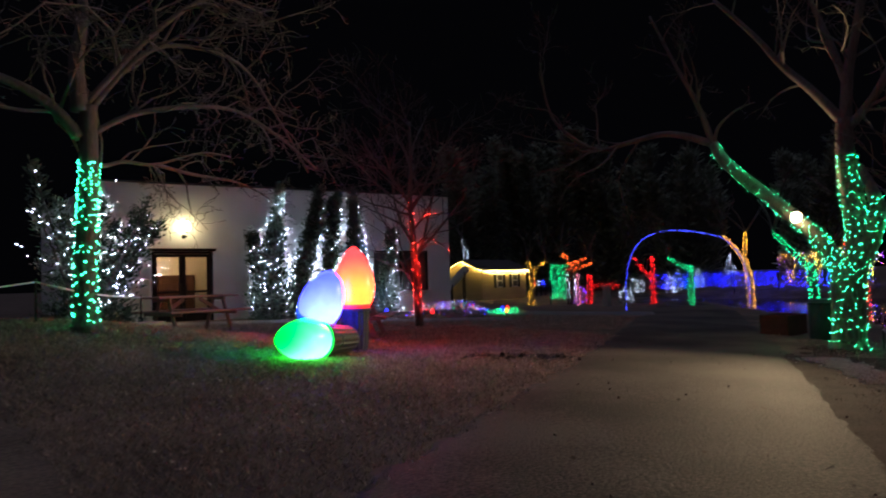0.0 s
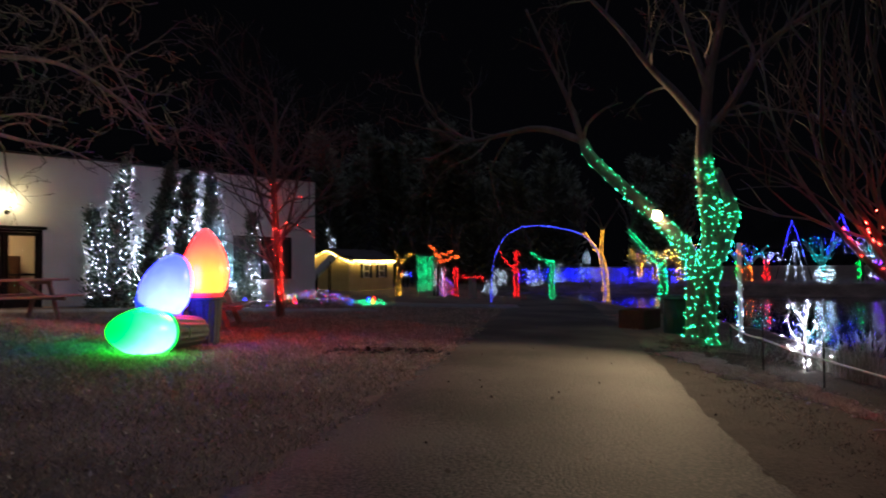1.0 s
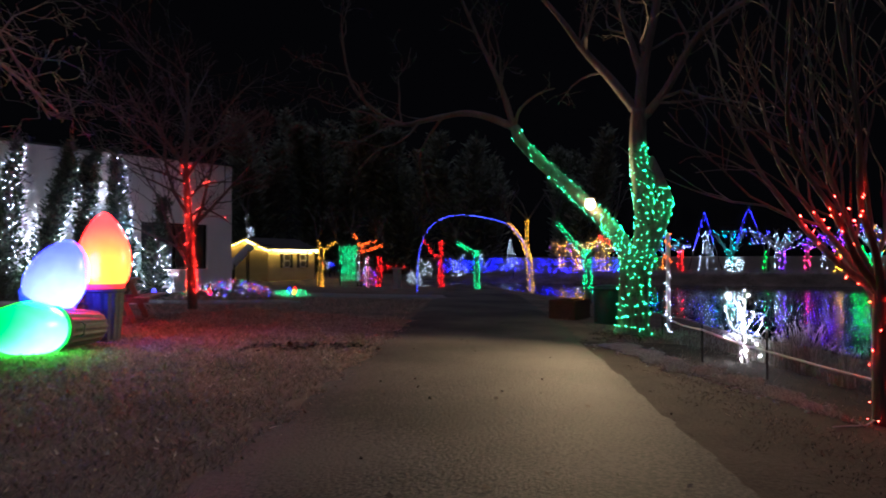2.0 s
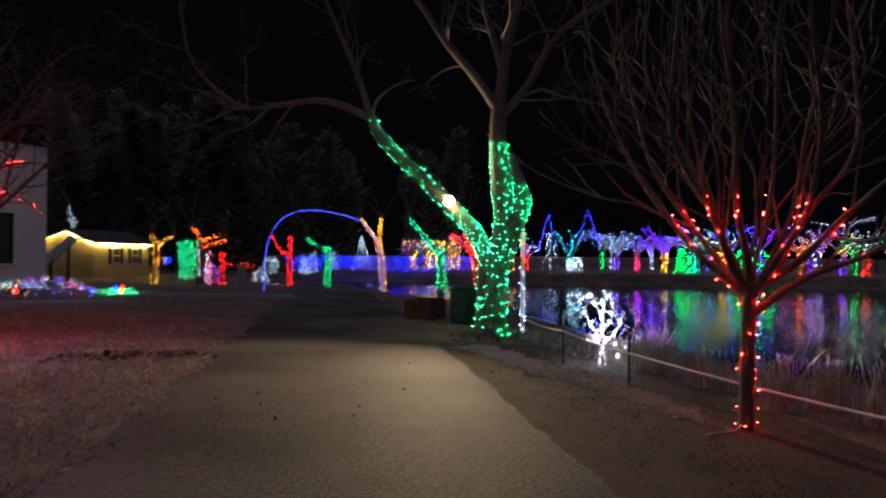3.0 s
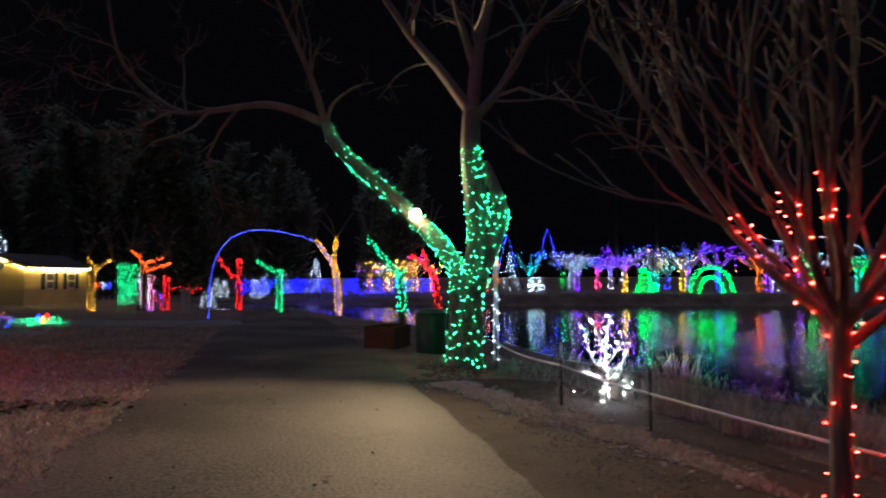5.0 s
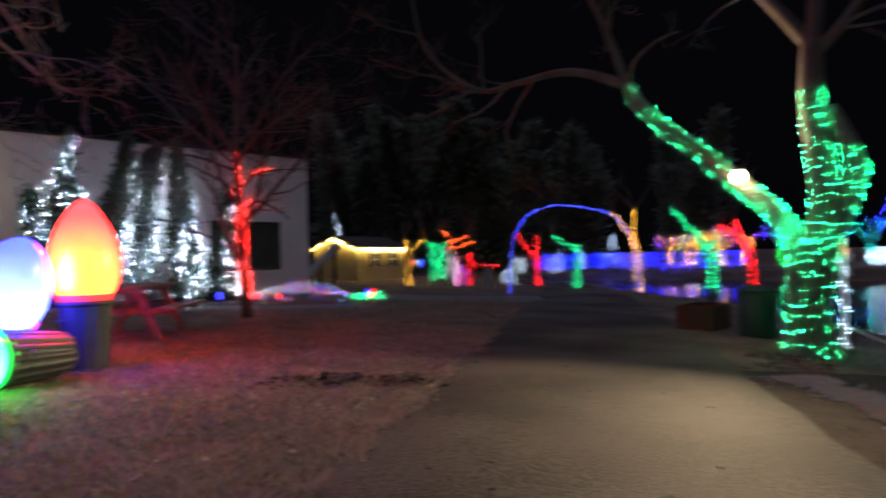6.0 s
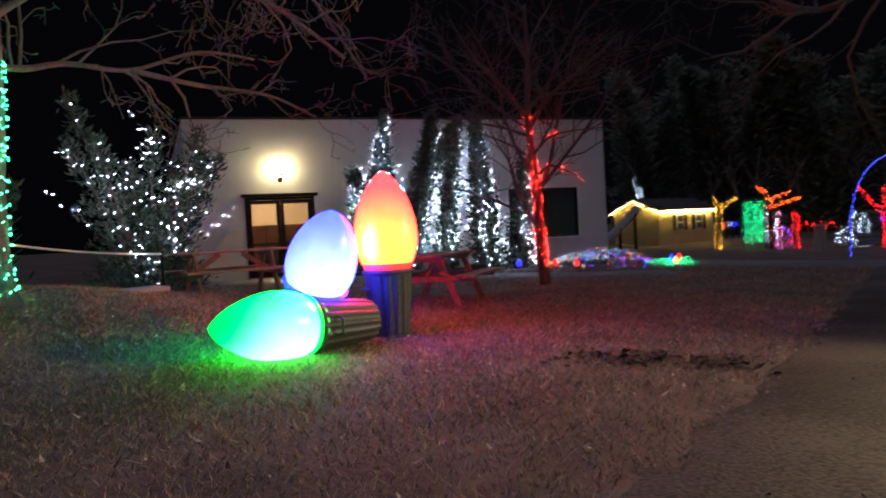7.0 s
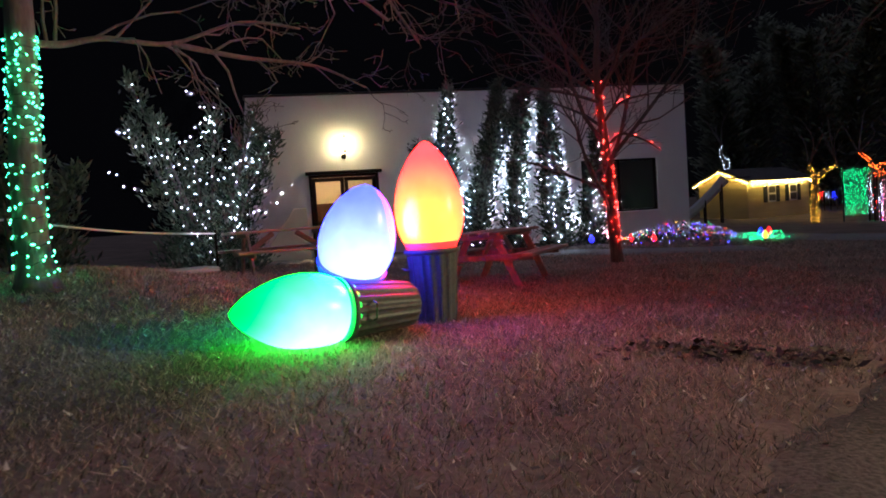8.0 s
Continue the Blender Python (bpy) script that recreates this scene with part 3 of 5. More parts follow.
# large tree with two trunks wrapped in green lights, beside the road
random.seed(11)
gz = ground_z(13.6, 4.05) - 0.05
GT, gl = bare_tree((13.6, 4.05, gz), "large bare tree, forked trunk wrapped in green lights", [
    ([(13.6, 4.05, gz), (13.6, 4.02, 0.4), (13.62, 4.0, 1.0), (13.62, 3.98, 1.25)], 0.26, 0.25),
    ([(13.62, 4.05, 0.95), (13.78, 4.3, 1.42), (14.16, 4.94, 2.03), (14.86, 6.63, 3.40), (15.07, 7.05, 3.95)], 0.15, 0.105),
    ([(13.62, 3.93, 0.95), (13.60, 3.80, 1.6), (13.62, 3.85, 2.3), (13.64, 3.94, 3.05), (13.65, 3.92, 3.7)], 0.21, 0.13),
    ([(15.07, 7.05, 3.95), (14.95, 7.7, 4.25), (14.86, 8.27, 4.37), (14.6, 9.0, 4.27), (14.35, 9.7, 4.22), (13.99, 10.44, 4.83), (13.84, 10.75, 5.5), (13.8, 10.9, 6.6)], 0.085, 0.02),
    ([(15.07, 7.05, 3.95), (15.0, 6.9, 4.3), (15.15, 6.55, 4.62), (15.25, 6.2, 4.72)], 0.045, 0.012),
    ([(15.05, 7.05, 3.9), (15.08, 7.29, 4.6), (15.0, 7.5, 5.2), (14.91, 7.81, 5.9), (14.9, 8.4, 7.2)], 0.08, 0.03),
    ([(13.65, 3.92, 3.6), (13.61, 4.38, 4.25), (13.55, 4.75, 4.7), (13.50, 5.0, 5.05), (13.5, 5.3, 5.5), (13.4, 6.0, 6.4)], 0.085, 0.035),
    ([(13.65, 3.92, 3.6), (13.67, 3.83, 4.5), (13.73, 3.62, 5.54), (13.8, 3.4, 7.2)], 0.11, 0.05),
    ([(13.65, 3.9, 3.5), (13.66, 3.46, 3.98), (13.67, 2.91, 4.83), (13.59, 2.0, 5.28), (13.5, 0.8, 5.7)], 0.08, 0.025),
    ([(13.66, 3.85, 4.2), (13.9, 4.2, 5.2), (14.3, 4.7, 6.4), (14.5, 5.0, 7.6)], 0.07, 0.02),
], skip=3, flare=0.10, depth=4, per=(2.3, 3.2, 3.6, 3.2), droop=0.04, wander=0.26)
BURL = fine_line([(13.62, 3.78, 1.3), (13.60, 3.55, 1.9), (13.60, 3.50, 2.2), (13.62, 3.72, 2.85)])
part("burl", Geo().tube(BURL, [0.17 - 0.12 * (i / 15) ** 2 for i in range(16)], 12), M_BARK, GT, shade=True)
string_lights(GT, [wound(gl[0][0], gl[0][1], 0.05, 1, 0.09, 0.125), wound(gl[1][0], gl[1][1], 0.05, 0.76, 0.085, 0.11), wound([gl[1][0][i] for i in range(15, 21)], [gl[1][1][i] for i in range(15, 21)], 0.3, 0.75, 0.3, 0.09), wound(gl[2][0], gl[2][1], 0.05, 0.76, 0.085, 0.11),
                   wound(BURL, [0.17 - 0.12 * (i / 15) ** 2 for i in range(16)], 0, 0.75, 0.09, 0.12)], 0.0042, L_GREEN, "green string lights")

# tall tree on the rise, trunk wrapped in green lights
random.seed(5)
g1 = ground_z(3.38, 10.6) - 0.05
T1, t1 = bare_tree((3.36, 10.6, g1), "tall bare tree on a rise, trunk wrapped in green lights", [
    ([(3.38, 10.6, g1), (3.37, 10.6, 1.6), (3.42, 10.62, 2.6), (3.44, 10.65, 3.4), (3.44, 10.66, 4.0)], 0.160, 0.120),
    ([(3.33, 10.66, 3.5), (2.9, 10.75, 4.0), (2.3, 10.8, 4.3), (1.4, 11.0, 4.5), (0.3, 11.3, 5.2)], 0.10, 0.03),
    ([(3.32, 10.66, 3.9), (3.28, 10.66, 4.7), (3.4, 10.8, 5.6), (3.3, 11.1, 7.6)], 0.13, 0.05),
    ([(3.33, 10.66, 3.45), (4.0, 10.55, 3.9), (4.9, 10.5, 4.15), (5.74, 10.58, 4.2), (6.5, 10.5, 3.8), (7.17, 10.45, 3.3)], 0.05, 0.018),
    ([(3.35, 10.66, 3.1), (3.7, 11.0, 3.15), (4.1, 11.3, 3.3), (4.75, 11.9, 3.4), (5.6, 12.0, 3.7), (6.4, 12.6, 3.8)], 0.042, 0.015),
    ([(3.32, 10.68, 3.7), (4.0, 10.7, 4.7), (4.8, 11.0, 5.3), (6.2, 11.6, 5.4), (7.2, 12.1, 4.6), (8.1, 12.55, 3.6)], 0.05, 0.018),
    ([(3.32, 10.66, 3.9), (4.3, 10.55, 5.2), (5.4, 10.8, 6.2), (6.6, 11.4, 6.4)], 0.05, 0.02),
    ([(4.75, 11.9, 3.4), (5.6, 12.4, 3.35), (6.6, 12.7, 3.3), (7.3, 12.75, 3.0)], 0.04, 0.012),
], skip=1, flare=0.10, depth=4, per=(3.0, 3.4, 3.8, 3.4), droop=-0.02, wander=0.42)
string_lights(T1, [wound(t1[0][0], t1[0][1], 0.06, 0.34, 0.085, 0.11), wound(t1[0][0], t1[0][1], 0.37, 0.67, 0.07, 0.095)], 0.0062, L_GREEN, "green string lights")

# slim tree with red lights before the building
random.seed(8)
rz = ground_z(12.0, 13.9) - 0.03
RT0, r0l = bare_tree((12.0, 13.9, rz), "slim bare tree, trunk and low limbs wrapped in red lights", [
    ([(12.0, 13.9, rz), (11.93, 13.88, 0.9), (11.85, 13.85, 2.0), (11.72, 13.8, 3.3), (11.75, 13.75, 4.2), (11.7, 13.7, 5.4)], 0.12, 0.03),
    ([(11.85, 13.85, 2.05), (12.1, 13.7, 2.3), (12.45, 13.5, 2.15), (12.7, 13.4, 1.95)], 0.035, 0.012),
    ([(11.8, 13.83, 2.5), (12.1, 13.7, 2.85), (12.45, 13.5, 2.95), (13.1, 13.3, 3.0)], 0.032, 0.01),
    ([(11.74, 13.8, 3.1), (12.2, 13.6, 3.7), (12.8, 13.3, 4.2), (13.4, 13.0, 4.8)], 0.05, 0.012),
    ([(11.74, 13.8, 3.2), (11.3, 13.9, 3.8), (10.8, 14.1, 4.4), (10.4, 14.3, 5.2)], 0.05, 0.012),
    ([(11.72, 13.8, 2.9), (11.2, 14.0, 3.1), (10.6, 14.0, 3.2), (9.9, 14.1, 3.5)], 0.035, 0.01),
    ([(11.73, 13.8, 3.4), (12.4, 14.3, 3.8), (13.3, 14.8, 4.0), (14.2, 15.2, 4.2)], 0.04, 0.01),
], depth=3, per=(3.0, 3.6, 3.8), ratio=(0.35, 0.65), droop=0.01)
string_lights(RT0, [wound(r0l[0][0], r0l[0][1], 0.10, 0.60, 0.11, 0.15), wound(r0l[1][0], r0l[1][1], 0, 1, 0.3, 0.04), wound(r0l[2][0], r0l[2][1], 0.1, 0.6, 0.3, 0.07)], 0.0047, L_RED, "red string lights")

# small vase-shaped tree with red lights on the bank
random.seed(3)
bz = ground_z(8.1, 0.43) - 0.03
VT_LIMBS = [([(8.1, 0.43, bz), (8.1, 0.43, 0.4), (8.08, 0.42, 0.95)], 0.056, 0.05)]
for az, k in ((95, 1.0), (140, 0.85), (62, 0.9), (185, 0.55), (20, 0.75), (262, 1.0), (300, 0.9), (340, 0.45), (228, 0.8), (85, 0.42), (280, 0.5), (120, 0.15)):
    a, line = radians(az + random.uniform(-8, 8)), [(8.08, 0.42, 0.76 + 0.2 * random.random())]
    for r, h, lift in ((0.28, 0.18, 0.10), (0.60, 0.50, 0.26), (0.96, 1.00, 0.42), (1.26, 1.70, 0.55), (1.48, 2.60, 0.45)):
        r, a = k * r * random.uniform(0.92, 1.08), a + random.gauss(0, 0.14)
        line.append((8.08 + r * math.cos(a), 0.42 + r * math.sin(a), 0.92 + h + (1 - k) * lift))
    VT_LIMBS.append((line, 0.032 if k > 0.5 else 0.022, 0.006))
VT_LIMBS.append(([(8.1, 0.42, 0.72), (8.25, 0.05, 1.0), (8.4, -0.5, 1.25), (8.5, -1.0, 1.75)], 0.035, 0.008))
VT, vl = bare_tree((8.1, 0.43, bz), "small bare vase-shaped tree with sparse red lights", VT_LIMBS, depth=2, per=(3.0, 3.0), ratio=(0.28, 0.55), spread=(18, 46), droop=0.07, wander=0.18, skip=1)
VT_SETS = [wound(vl[0][0], vl[0][1], 0.05, 1, 0.12, 0.19, jitter=1.3), wound(vl[0][0], vl[0][1], 0.03, 0.09, 0.12, 0.08, jitter=1.3, off=0.03)]
VT_SETS += [wound(l[0], l[1], 0.08, random.uniform(0.15, 0.34), 0.3, 0.24) for l in vl[1::2]]
VT_SETS += [wound(l[0], l[1], 0.36, 0.44, 0.3, 0.10) for l in vl[1:]]
string_lights(VT, VT_SETS, 0.0044, L_RED, "sparse red string lights")

# bright white sapling at the water's edge
random.seed(21)
sx, sy = 11.0, 1.83
sz = ground_z(sx, sy) - 0.03
SAP, sl = bare_tree((sx, sy, sz), "small sapling covered in bright white lights", [
    ([(sx, sy, sz), (sx - 0.02, sy + 0.03, 0.2), (sx + 0.03, sy - 0.02, 0.72)], 0.022, 0.006),
    ([(sx, sy, 0.15), (sx - 0.1, sy + 0.14, 0.3), (sx - 0.05, sy + 0.22, 0.55)], 0.010, 0.004),
    ([(sx, sy, 0.1), (sx + 0.08, sy - 0.14, 0.25), (sx + 0.05, sy - 0.2, 0.42)], 0.010, 0.004),
    ([(sx, sy, 0.25), (sx - 0.1, sy - 0.1, 0.4), (sx - 0.12, sy - 0.12, 0.5)], 0.010, 0.004),
    ([(sx, sy, 0.05), (sx + 0.06, sy + 0.12, 0.1), (sx, sy + 0.26, 0.2)], 0.008, 0.004),
    ([(sx, sy, 0.3), (sx + 0.06, sy + 0.1, 0.55), (sx + 0.04, sy + 0.16, 0.7)], 0.008, 0.004),
], depth=1, per=(3,), ratio=(0.3, 0.5))
string_lights(SAP, [wound(l[0], l[1], 0.05, 1, 0.3, 0.036 if i == 0 else 0.065, jitter=1.6, off=0.018) for i, l in enumerate(sl)] + [[Vector((sx + random.gauss(0, 0.11), sy + random.gauss(0, 0.15), sz + random.uniform(0.1, 0.95))) for _ in range(26)]], 0.0024, L_SNOW, "bright white string lights", wire=False)


def evergreen(name, place, height, radius, clumps, label, material, columns=1, shape=0.5, leaf=0.16, lean=(0, 0), outward=(0.25, 0.75)):
    """An upright evergreen: stems and many small sprays with gaps between them."""
    x, y, z = place
    tree = thing(name, place, label, "evergreen" if name != "tree" else "tree")
    spray = Geo()
    tips = []
    for c in range(columns):
        a = random.uniform(0, 6.28)
        off = 0 if columns == 1 else radius * random.uniform(*outward)
        h = height * (1 if c == 0 else random.uniform(0.6, 0.95))
        top = Vector((x + off * math.cos(a) + lean[0], y + off * math.sin(a) + lean[1], z + h))
        line = fine_line([(x, y, z - 0.05), (x + 0.4 * off * math.cos(a) + 0.3 * lean[0], y + 0.4 * off * math.sin(a) + 0.3 * lean[1], z + h * 0.4), top], 6)
        part("stem" if c else "trunk", Geo().tube(line, taper(len(line), 0.03 + height * 0.012, 0.012), 7), M_BARK, tree, shade=True)
        tips.append((line, h))
    for k in range(clumps):
        line, h = random.choice(tips)
        u = random.random() ** 0.8
        f = u * (len(line) - 1)
        i = min(int(f), len(line) - 2)
        p = line[i].lerp(line[i + 1], f - i)
        reach = radius * (1 if columns == 1 else 0.55) * (max(0.06, math.sin(math.pi * min(1, (0.12 + u * 0.88)) ** shape)) if shape else 1)
        reach *= 0.72 + 0.95 * noise.noise(Vector((p.z * 1.3, (k % 7) * 1.37, x)))
        a = random.uniform(0, 6.28)
        r = reach * math.sqrt(random.uniform(0.15, 1.0))
        q = p + Vector((r * math.cos(a), r * math.sin(a), random.uniform(-0.1, 0.1)))
        for _ in range(7):
            d = Vector((math.cos(a) * 0.5 + random.gauss(0, 0.45), math.sin(a) * 0.5 + random.gauss(0, 0.45), random.uniform(0.2, 1.1))).normalized()
            s = d.orthogonal().normalized() * leaf * random.uniform(0.10, 0.2)
            b = q + Vector((random.gauss(0, leaf * 0.5), random.gauss(0, leaf * 0.5), random.gauss(0, leaf * 0.5)))
            ln = leaf * random.uniform(0.7, 1.5)
            spray.add([tuple(b - s * 0.4), tuple(b + d * ln * 0.5 - s), tuple(b + d * ln), tuple(b + d * ln * 0.5 + s)], [(0, 1, 2, 3)])
    stuff(part("crown", spray, material, tree))
    return tree, tips


def drape(tips, reach, gap, zlo, zhi, strings):
    """Bulb places on strings hung down over a shrub's outside."""
    sets = []
    for k in range(strings):
        line, h = random.choice(tips)
        a = -math.pi / 2 + random.gauss(0, 0.95)
        pts, u = [], zhi - random.uniform(0, 0.35) * (k > 1)
        lo = zlo + random.uniform(0, 0.35)
        while u > lo:
            f = u * (len(line) - 1)
            i = min(int(f), len(line) - 2)
            p = line[i].lerp(line[i + 1], f - i)
            w = reach * (0.25 + 0.75 * (1 - u) ** 0.6) * (0.8 + 0.5 * noise.noise(Vector((u * 5, k * 3.1, 2))))
            pts.append(p + Vector((w * math.cos(a) + random.gauss(0, 0.06), w * math.sin(a) + random.gauss(0, 0.06), random.gauss(0, 0.045))))
            u -= gap / h
            a += random.gauss(0, 0.09)
        if len(pts) > 2:
            sets.append(pts)
    return sets


random.seed(31)
for jx, jy, jh, jr, cols, strings, lean, lab in ((10.3, 19.6, 4.2, 0.80, 4, 13, (0.15, 0), "tall columnar juniper draped in white lights"), (11.3, 19.9, 4.25, 0.62, 3, 7, (1.05, -0.2), "dark leaning juniper with white lights"),
                                                (12.3, 19.4, 4.2, 0.45, 2, 9, (0.5, 0), "ragged juniper draped in white lights"), (13.45, 19.2, 4.3, 0.65, 3, 11, (0.1, 0), "green juniper draped in white lights"),
                                                (14.5, 19.2, 2.9, 0.62, 2, 8, (0.4, 0), "low juniper with white lights below the window")):
    jz, jr = ground_z(jx, jy), jr * 1.35
    jt, tips = evergreen("juniper", (jx, jy, jz), jh, jr, int(1000 * jr * jh / 2.2), lab, M_NEEDLE, cols, 0.45, 0.14, lean)
    tagged(jt, group="junipers along the wall")
    string_lights(jt, drape(tips, jr * 0.95, 0.15, 0.04, 0.97, int(strings * 1.25)), 0.0047, L_WHITE, "white string lights", wire=False)

random.seed(33)
bt, tips = evergreen("juniper", (4.75, 17.8, ground_z(4.75, 17.8)), 3.9, 1.75, 1900, "wide spiky juniper strung with white lights", M_NEEDLE, 13, 0.4, 0.13, outward=(0.1, 1.15))
sets = []
for line, h in tips:
    sets.append([p + Vector((random.gauss(0, 0.07), -0.16 + random.gauss(0, 0.07), random.gauss(0, 0.05))) for p in fine_line(line, 2)[5::2]])
# strings sagging from arm to arm
for x0, z0, x1, z1, n in ((3.15, 2.35, 3.9, 1.75, 7), (3.36, 3.03, 4.47, 2.35, 11), (4.47, 2.39, 5.3, 2.75, 8), (4.6, 3.72, 5.2, 3.1, 8), (5.16, 3.75, 4.75, 2.7, 9), (4.2, 1.5, 5.9, 1.9, 14), (5.3, 1.35, 6.45, 1.85, 10),
                          (4.35, 1.07, 5.6, 1.15, 11), (4.5, 2.0, 5.7, 2.5, 11), (4.1, 2.75, 4.9, 3.3, 8), (5.2, 2.2, 6.1, 2.7, 7)):
    sets.append([Vector((x0 + (x1 - x0) * j / n, 16.6 + random.gauss(0, 0.1), z0 + (z1 - z0) * j / n - 0.18 * math.sin(math.pi * j / n) + random.gauss(0, 0.07))) for j in range(n + 1) if random.random() < 0.85])
string_lights(bt, sets, 0.0056, L_WHITE, "white string lights", wire=False)


# ---- giant light bulbs standing in bins ----
def dustbin(place, turn, label):
    ob = thing("dustbin", place, label, "dustbin", "bins holding the giant bulbs")
    c = Vector(place)
    part("body", Geo().lathe([(0.19, 0.0), (0.20, 0.03), (0.205, 0.06), (0.245, 0.62), (0.25, 0.68), (0.235, 0.68), (0.2, 0.1)], c, turn, 64, -0.011, 16), M_CAN, ob)
    part("rim", Geo().lathe([(0.252, 0.655), (0.272, 0.665), (0.272, 0.70), (0.255, 0.71), (0.245, 0.70)], c, turn, 40), M_CAN, ob, shade=True)
    for s in (-1, 1):
        pts = [c + turn @ Vector((s * (0.235 + b), w, 0.52)) for b, w in ((0, -0.08), (0.05, -0.06), (0.055, 0.06), (0, 0.08))]
        part("handle", Geo().tube(pts, 0.01, 6), M_CAN, ob)
    return ob


def giant_bulb(place, turn, length, width, material, label, collar, cup=1.0, tip=0.66):
    ob = thing("giant_bulb", place, label, "giant bulb", "giant light bulbs")
    prof = []
    for i in range(33):
        u = math.sin(math.pi / 2 * i / 32)
        w = 0.34
        r = math.sqrt(1 - ((w - u) / (w * 1.34)) ** 2) if u < w else max(0.0, math.cos(math.pi / 2 * (u - w) / (1 - w))) ** tip
        prof.append((max(0.004, width / 2 * r), u * length))
    me_geo = Geo().lathe(prof, (0, 0, 0), None, 40)
    me = bpy.data.meshes.new("shell")
    me.from_pydata(me_geo.v, [], me_geo.f)
    me.materials.append(material)
    me.polygons.foreach_set("use_smooth", [True] * len(me.polygons))
    shell = new("shell", me)
    shell.parent = ob
    shell.matrix_local = turn.to_4x4()
    # collar is no lamp: its emission stands in for the bulb's light on it
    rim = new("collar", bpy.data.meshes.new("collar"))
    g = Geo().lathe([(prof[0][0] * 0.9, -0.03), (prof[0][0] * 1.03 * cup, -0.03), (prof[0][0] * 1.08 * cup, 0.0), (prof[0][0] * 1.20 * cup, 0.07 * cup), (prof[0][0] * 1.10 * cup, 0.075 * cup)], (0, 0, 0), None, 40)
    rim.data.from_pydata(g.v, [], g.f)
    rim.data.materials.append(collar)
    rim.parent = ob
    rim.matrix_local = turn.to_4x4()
    seam = new("seam", bpy.data.meshes.new("seam"))
    g = Geo()
    g.tube([(0.002, r * 1.004, z) for r, z in prof], 0.006, 5)
    seam.data.from_pydata(g.v, [], g.f)
    seam.data.materials.append(material)
    seam.parent = ob
    seam.matrix_local = turn.to_4x4()
    return ob


CX, CY = 7.13, 9.15
cz = ground_z(CX, CY) - 0.01
UP = Matrix.Identity(3)
E_RED = egg_material("red_bulb_shell", (1.0, 0.0055, 0.0048), (1.0, 0.024, 0.0014), (-0.14, -0.30, 0.16), 0.80, 11.0, 20.0)
E_WHITE = egg_material("pale_blue_bulb_shell", (0.019, 0.024, 1.0), (0.044, 0.054, 1.0), (-0.10, -0.30, 0.16), 0.74, 6.4, 11.0)
E_GREEN = egg_material("green_bulb_shell", (0.0015, 1.0, 0.012), (0.060, 1.0, 0.095), (0.10, -0.25, 0.30), 0.78, 3.4, 9.0)
dustbin((CX, CY, cz), UP, "upright ribbed dark green steel dustbin")
giant_bulb((CX, CY, cz + 0.70), UP, 1.03, 0.66, E_RED, "giant glowing red-orange plastic light bulb", glow("red_collar_glow", (1.0, 0.02, 0.015), 1.2))
# the lying bin points towards the west, its bulb on the grass
d = Vector((-0.93, -0.36, 0.05)).normalized()
LIE = d.to_track_quat("Z", "Y").to_matrix()
bx, by = 6.78, 8.75
dustbin((bx, by, ground_z(bx, by) + 0.235), LIE, "ribbed dark green steel dustbin lying on its side")
p = Vector((bx, by, ground_z(bx, by) + 0.235)) + d * 0.66
giant_bulb(p, (d + Vector((0, 0, 0.05))).normalized().to_track_quat("Z", "Y").to_matrix(), 0.98, 0.615, E_GREEN, "giant glowing green plastic light bulb lying on the grass", glow("green_collar_glow", (0.01, 0.9, 0.06), 0.9), 1.12)
dz = ground_z(6.45, 9.35)
dustbin((6.46, 9.16, dz - 0.15), Vector((-0.10, -0.16, 1)).normalized().to_track_quat("Z", "Y").to_matrix(), "dark green steel dustbin leaning behind the green bulb")
giant_bulb((6.31, 9.02, dz + 0.47), Vector((0.22, -0.42, 1)).normalized().to_track_quat("Z", "Y").to_matrix(), 0.85, 0.68, E_WHITE, "giant glowing pale blue plastic light bulb", glow("blue_collar_glow", (0.02, 0.06, 0.9), 0.35), 1.2, 0.52)


def picnic_table(m, label):
    """A frame picnic table with two benches, 1.8 m long."""
    tb = thing("picnic_table", (0, 0, 0), label, "picnic table", "picnic tables before the building")
    for k in range(5):
        part("board", Geo().box((0, -0.29 + 0.145 * k, 0.74), (1.83, 0.138, 0.04), bevel=0.006), M_TABLE, tb)
    for s in (-1, 1):
        for k in (0, 1):
            part("bench_board", Geo().box((0, s * (0.60 + 0.145 * k), 0.44), (1.83, 0.138, 0.04), bevel=0.006), M_TABLE, tb)
    for x in (-0.62, 0.62):
        for s in (-1, 1):
            a = math.atan2(0.32, 0.72)
            part("leg", Geo().box((x + s * 0.02, s * 0.36, 0.36), (0.04, 0.10, 0.80), Matrix.Rotation(s * a, 3, "X"), 0.006), M_TABLE, tb)
        part("bench_beam", Geo().box((x - 0.045, 0, 0.40), (0.04, 1.5, 0.09), bevel=0.006), M_TABLE, tb)
        part("top_beam", Geo().box((x - 0.045, 0, 0.69), (0.04, 0.68, 0.07), bevel=0.006), M_TABLE, tb)
        br = Vector((0.42 if x < 0 else -0.42, 0, 0.3))
        part("brace", Geo().box((x + br.x / 2, 0, 0.55), (0.54, 0.04, 0.08), Matrix.Rotation(math.atan2(-0.28, 0.42) * (1 if x < 0 else -1), 3, "Y"), 0.005), M_TABLE, tb)
    tb.matrix_basis = m
    return tb


picnic_table(pose(6.05, 14.0, ground_z(6.05, 14.0), 0, 0, 12), "weathered red-brown wooden picnic table by the entrance")
picnic_table(pose(9.0, 12.2, ground_z(9.0, 12.2), 0, 0, 48), "weathered red-brown wooden picnic table on the lawn")

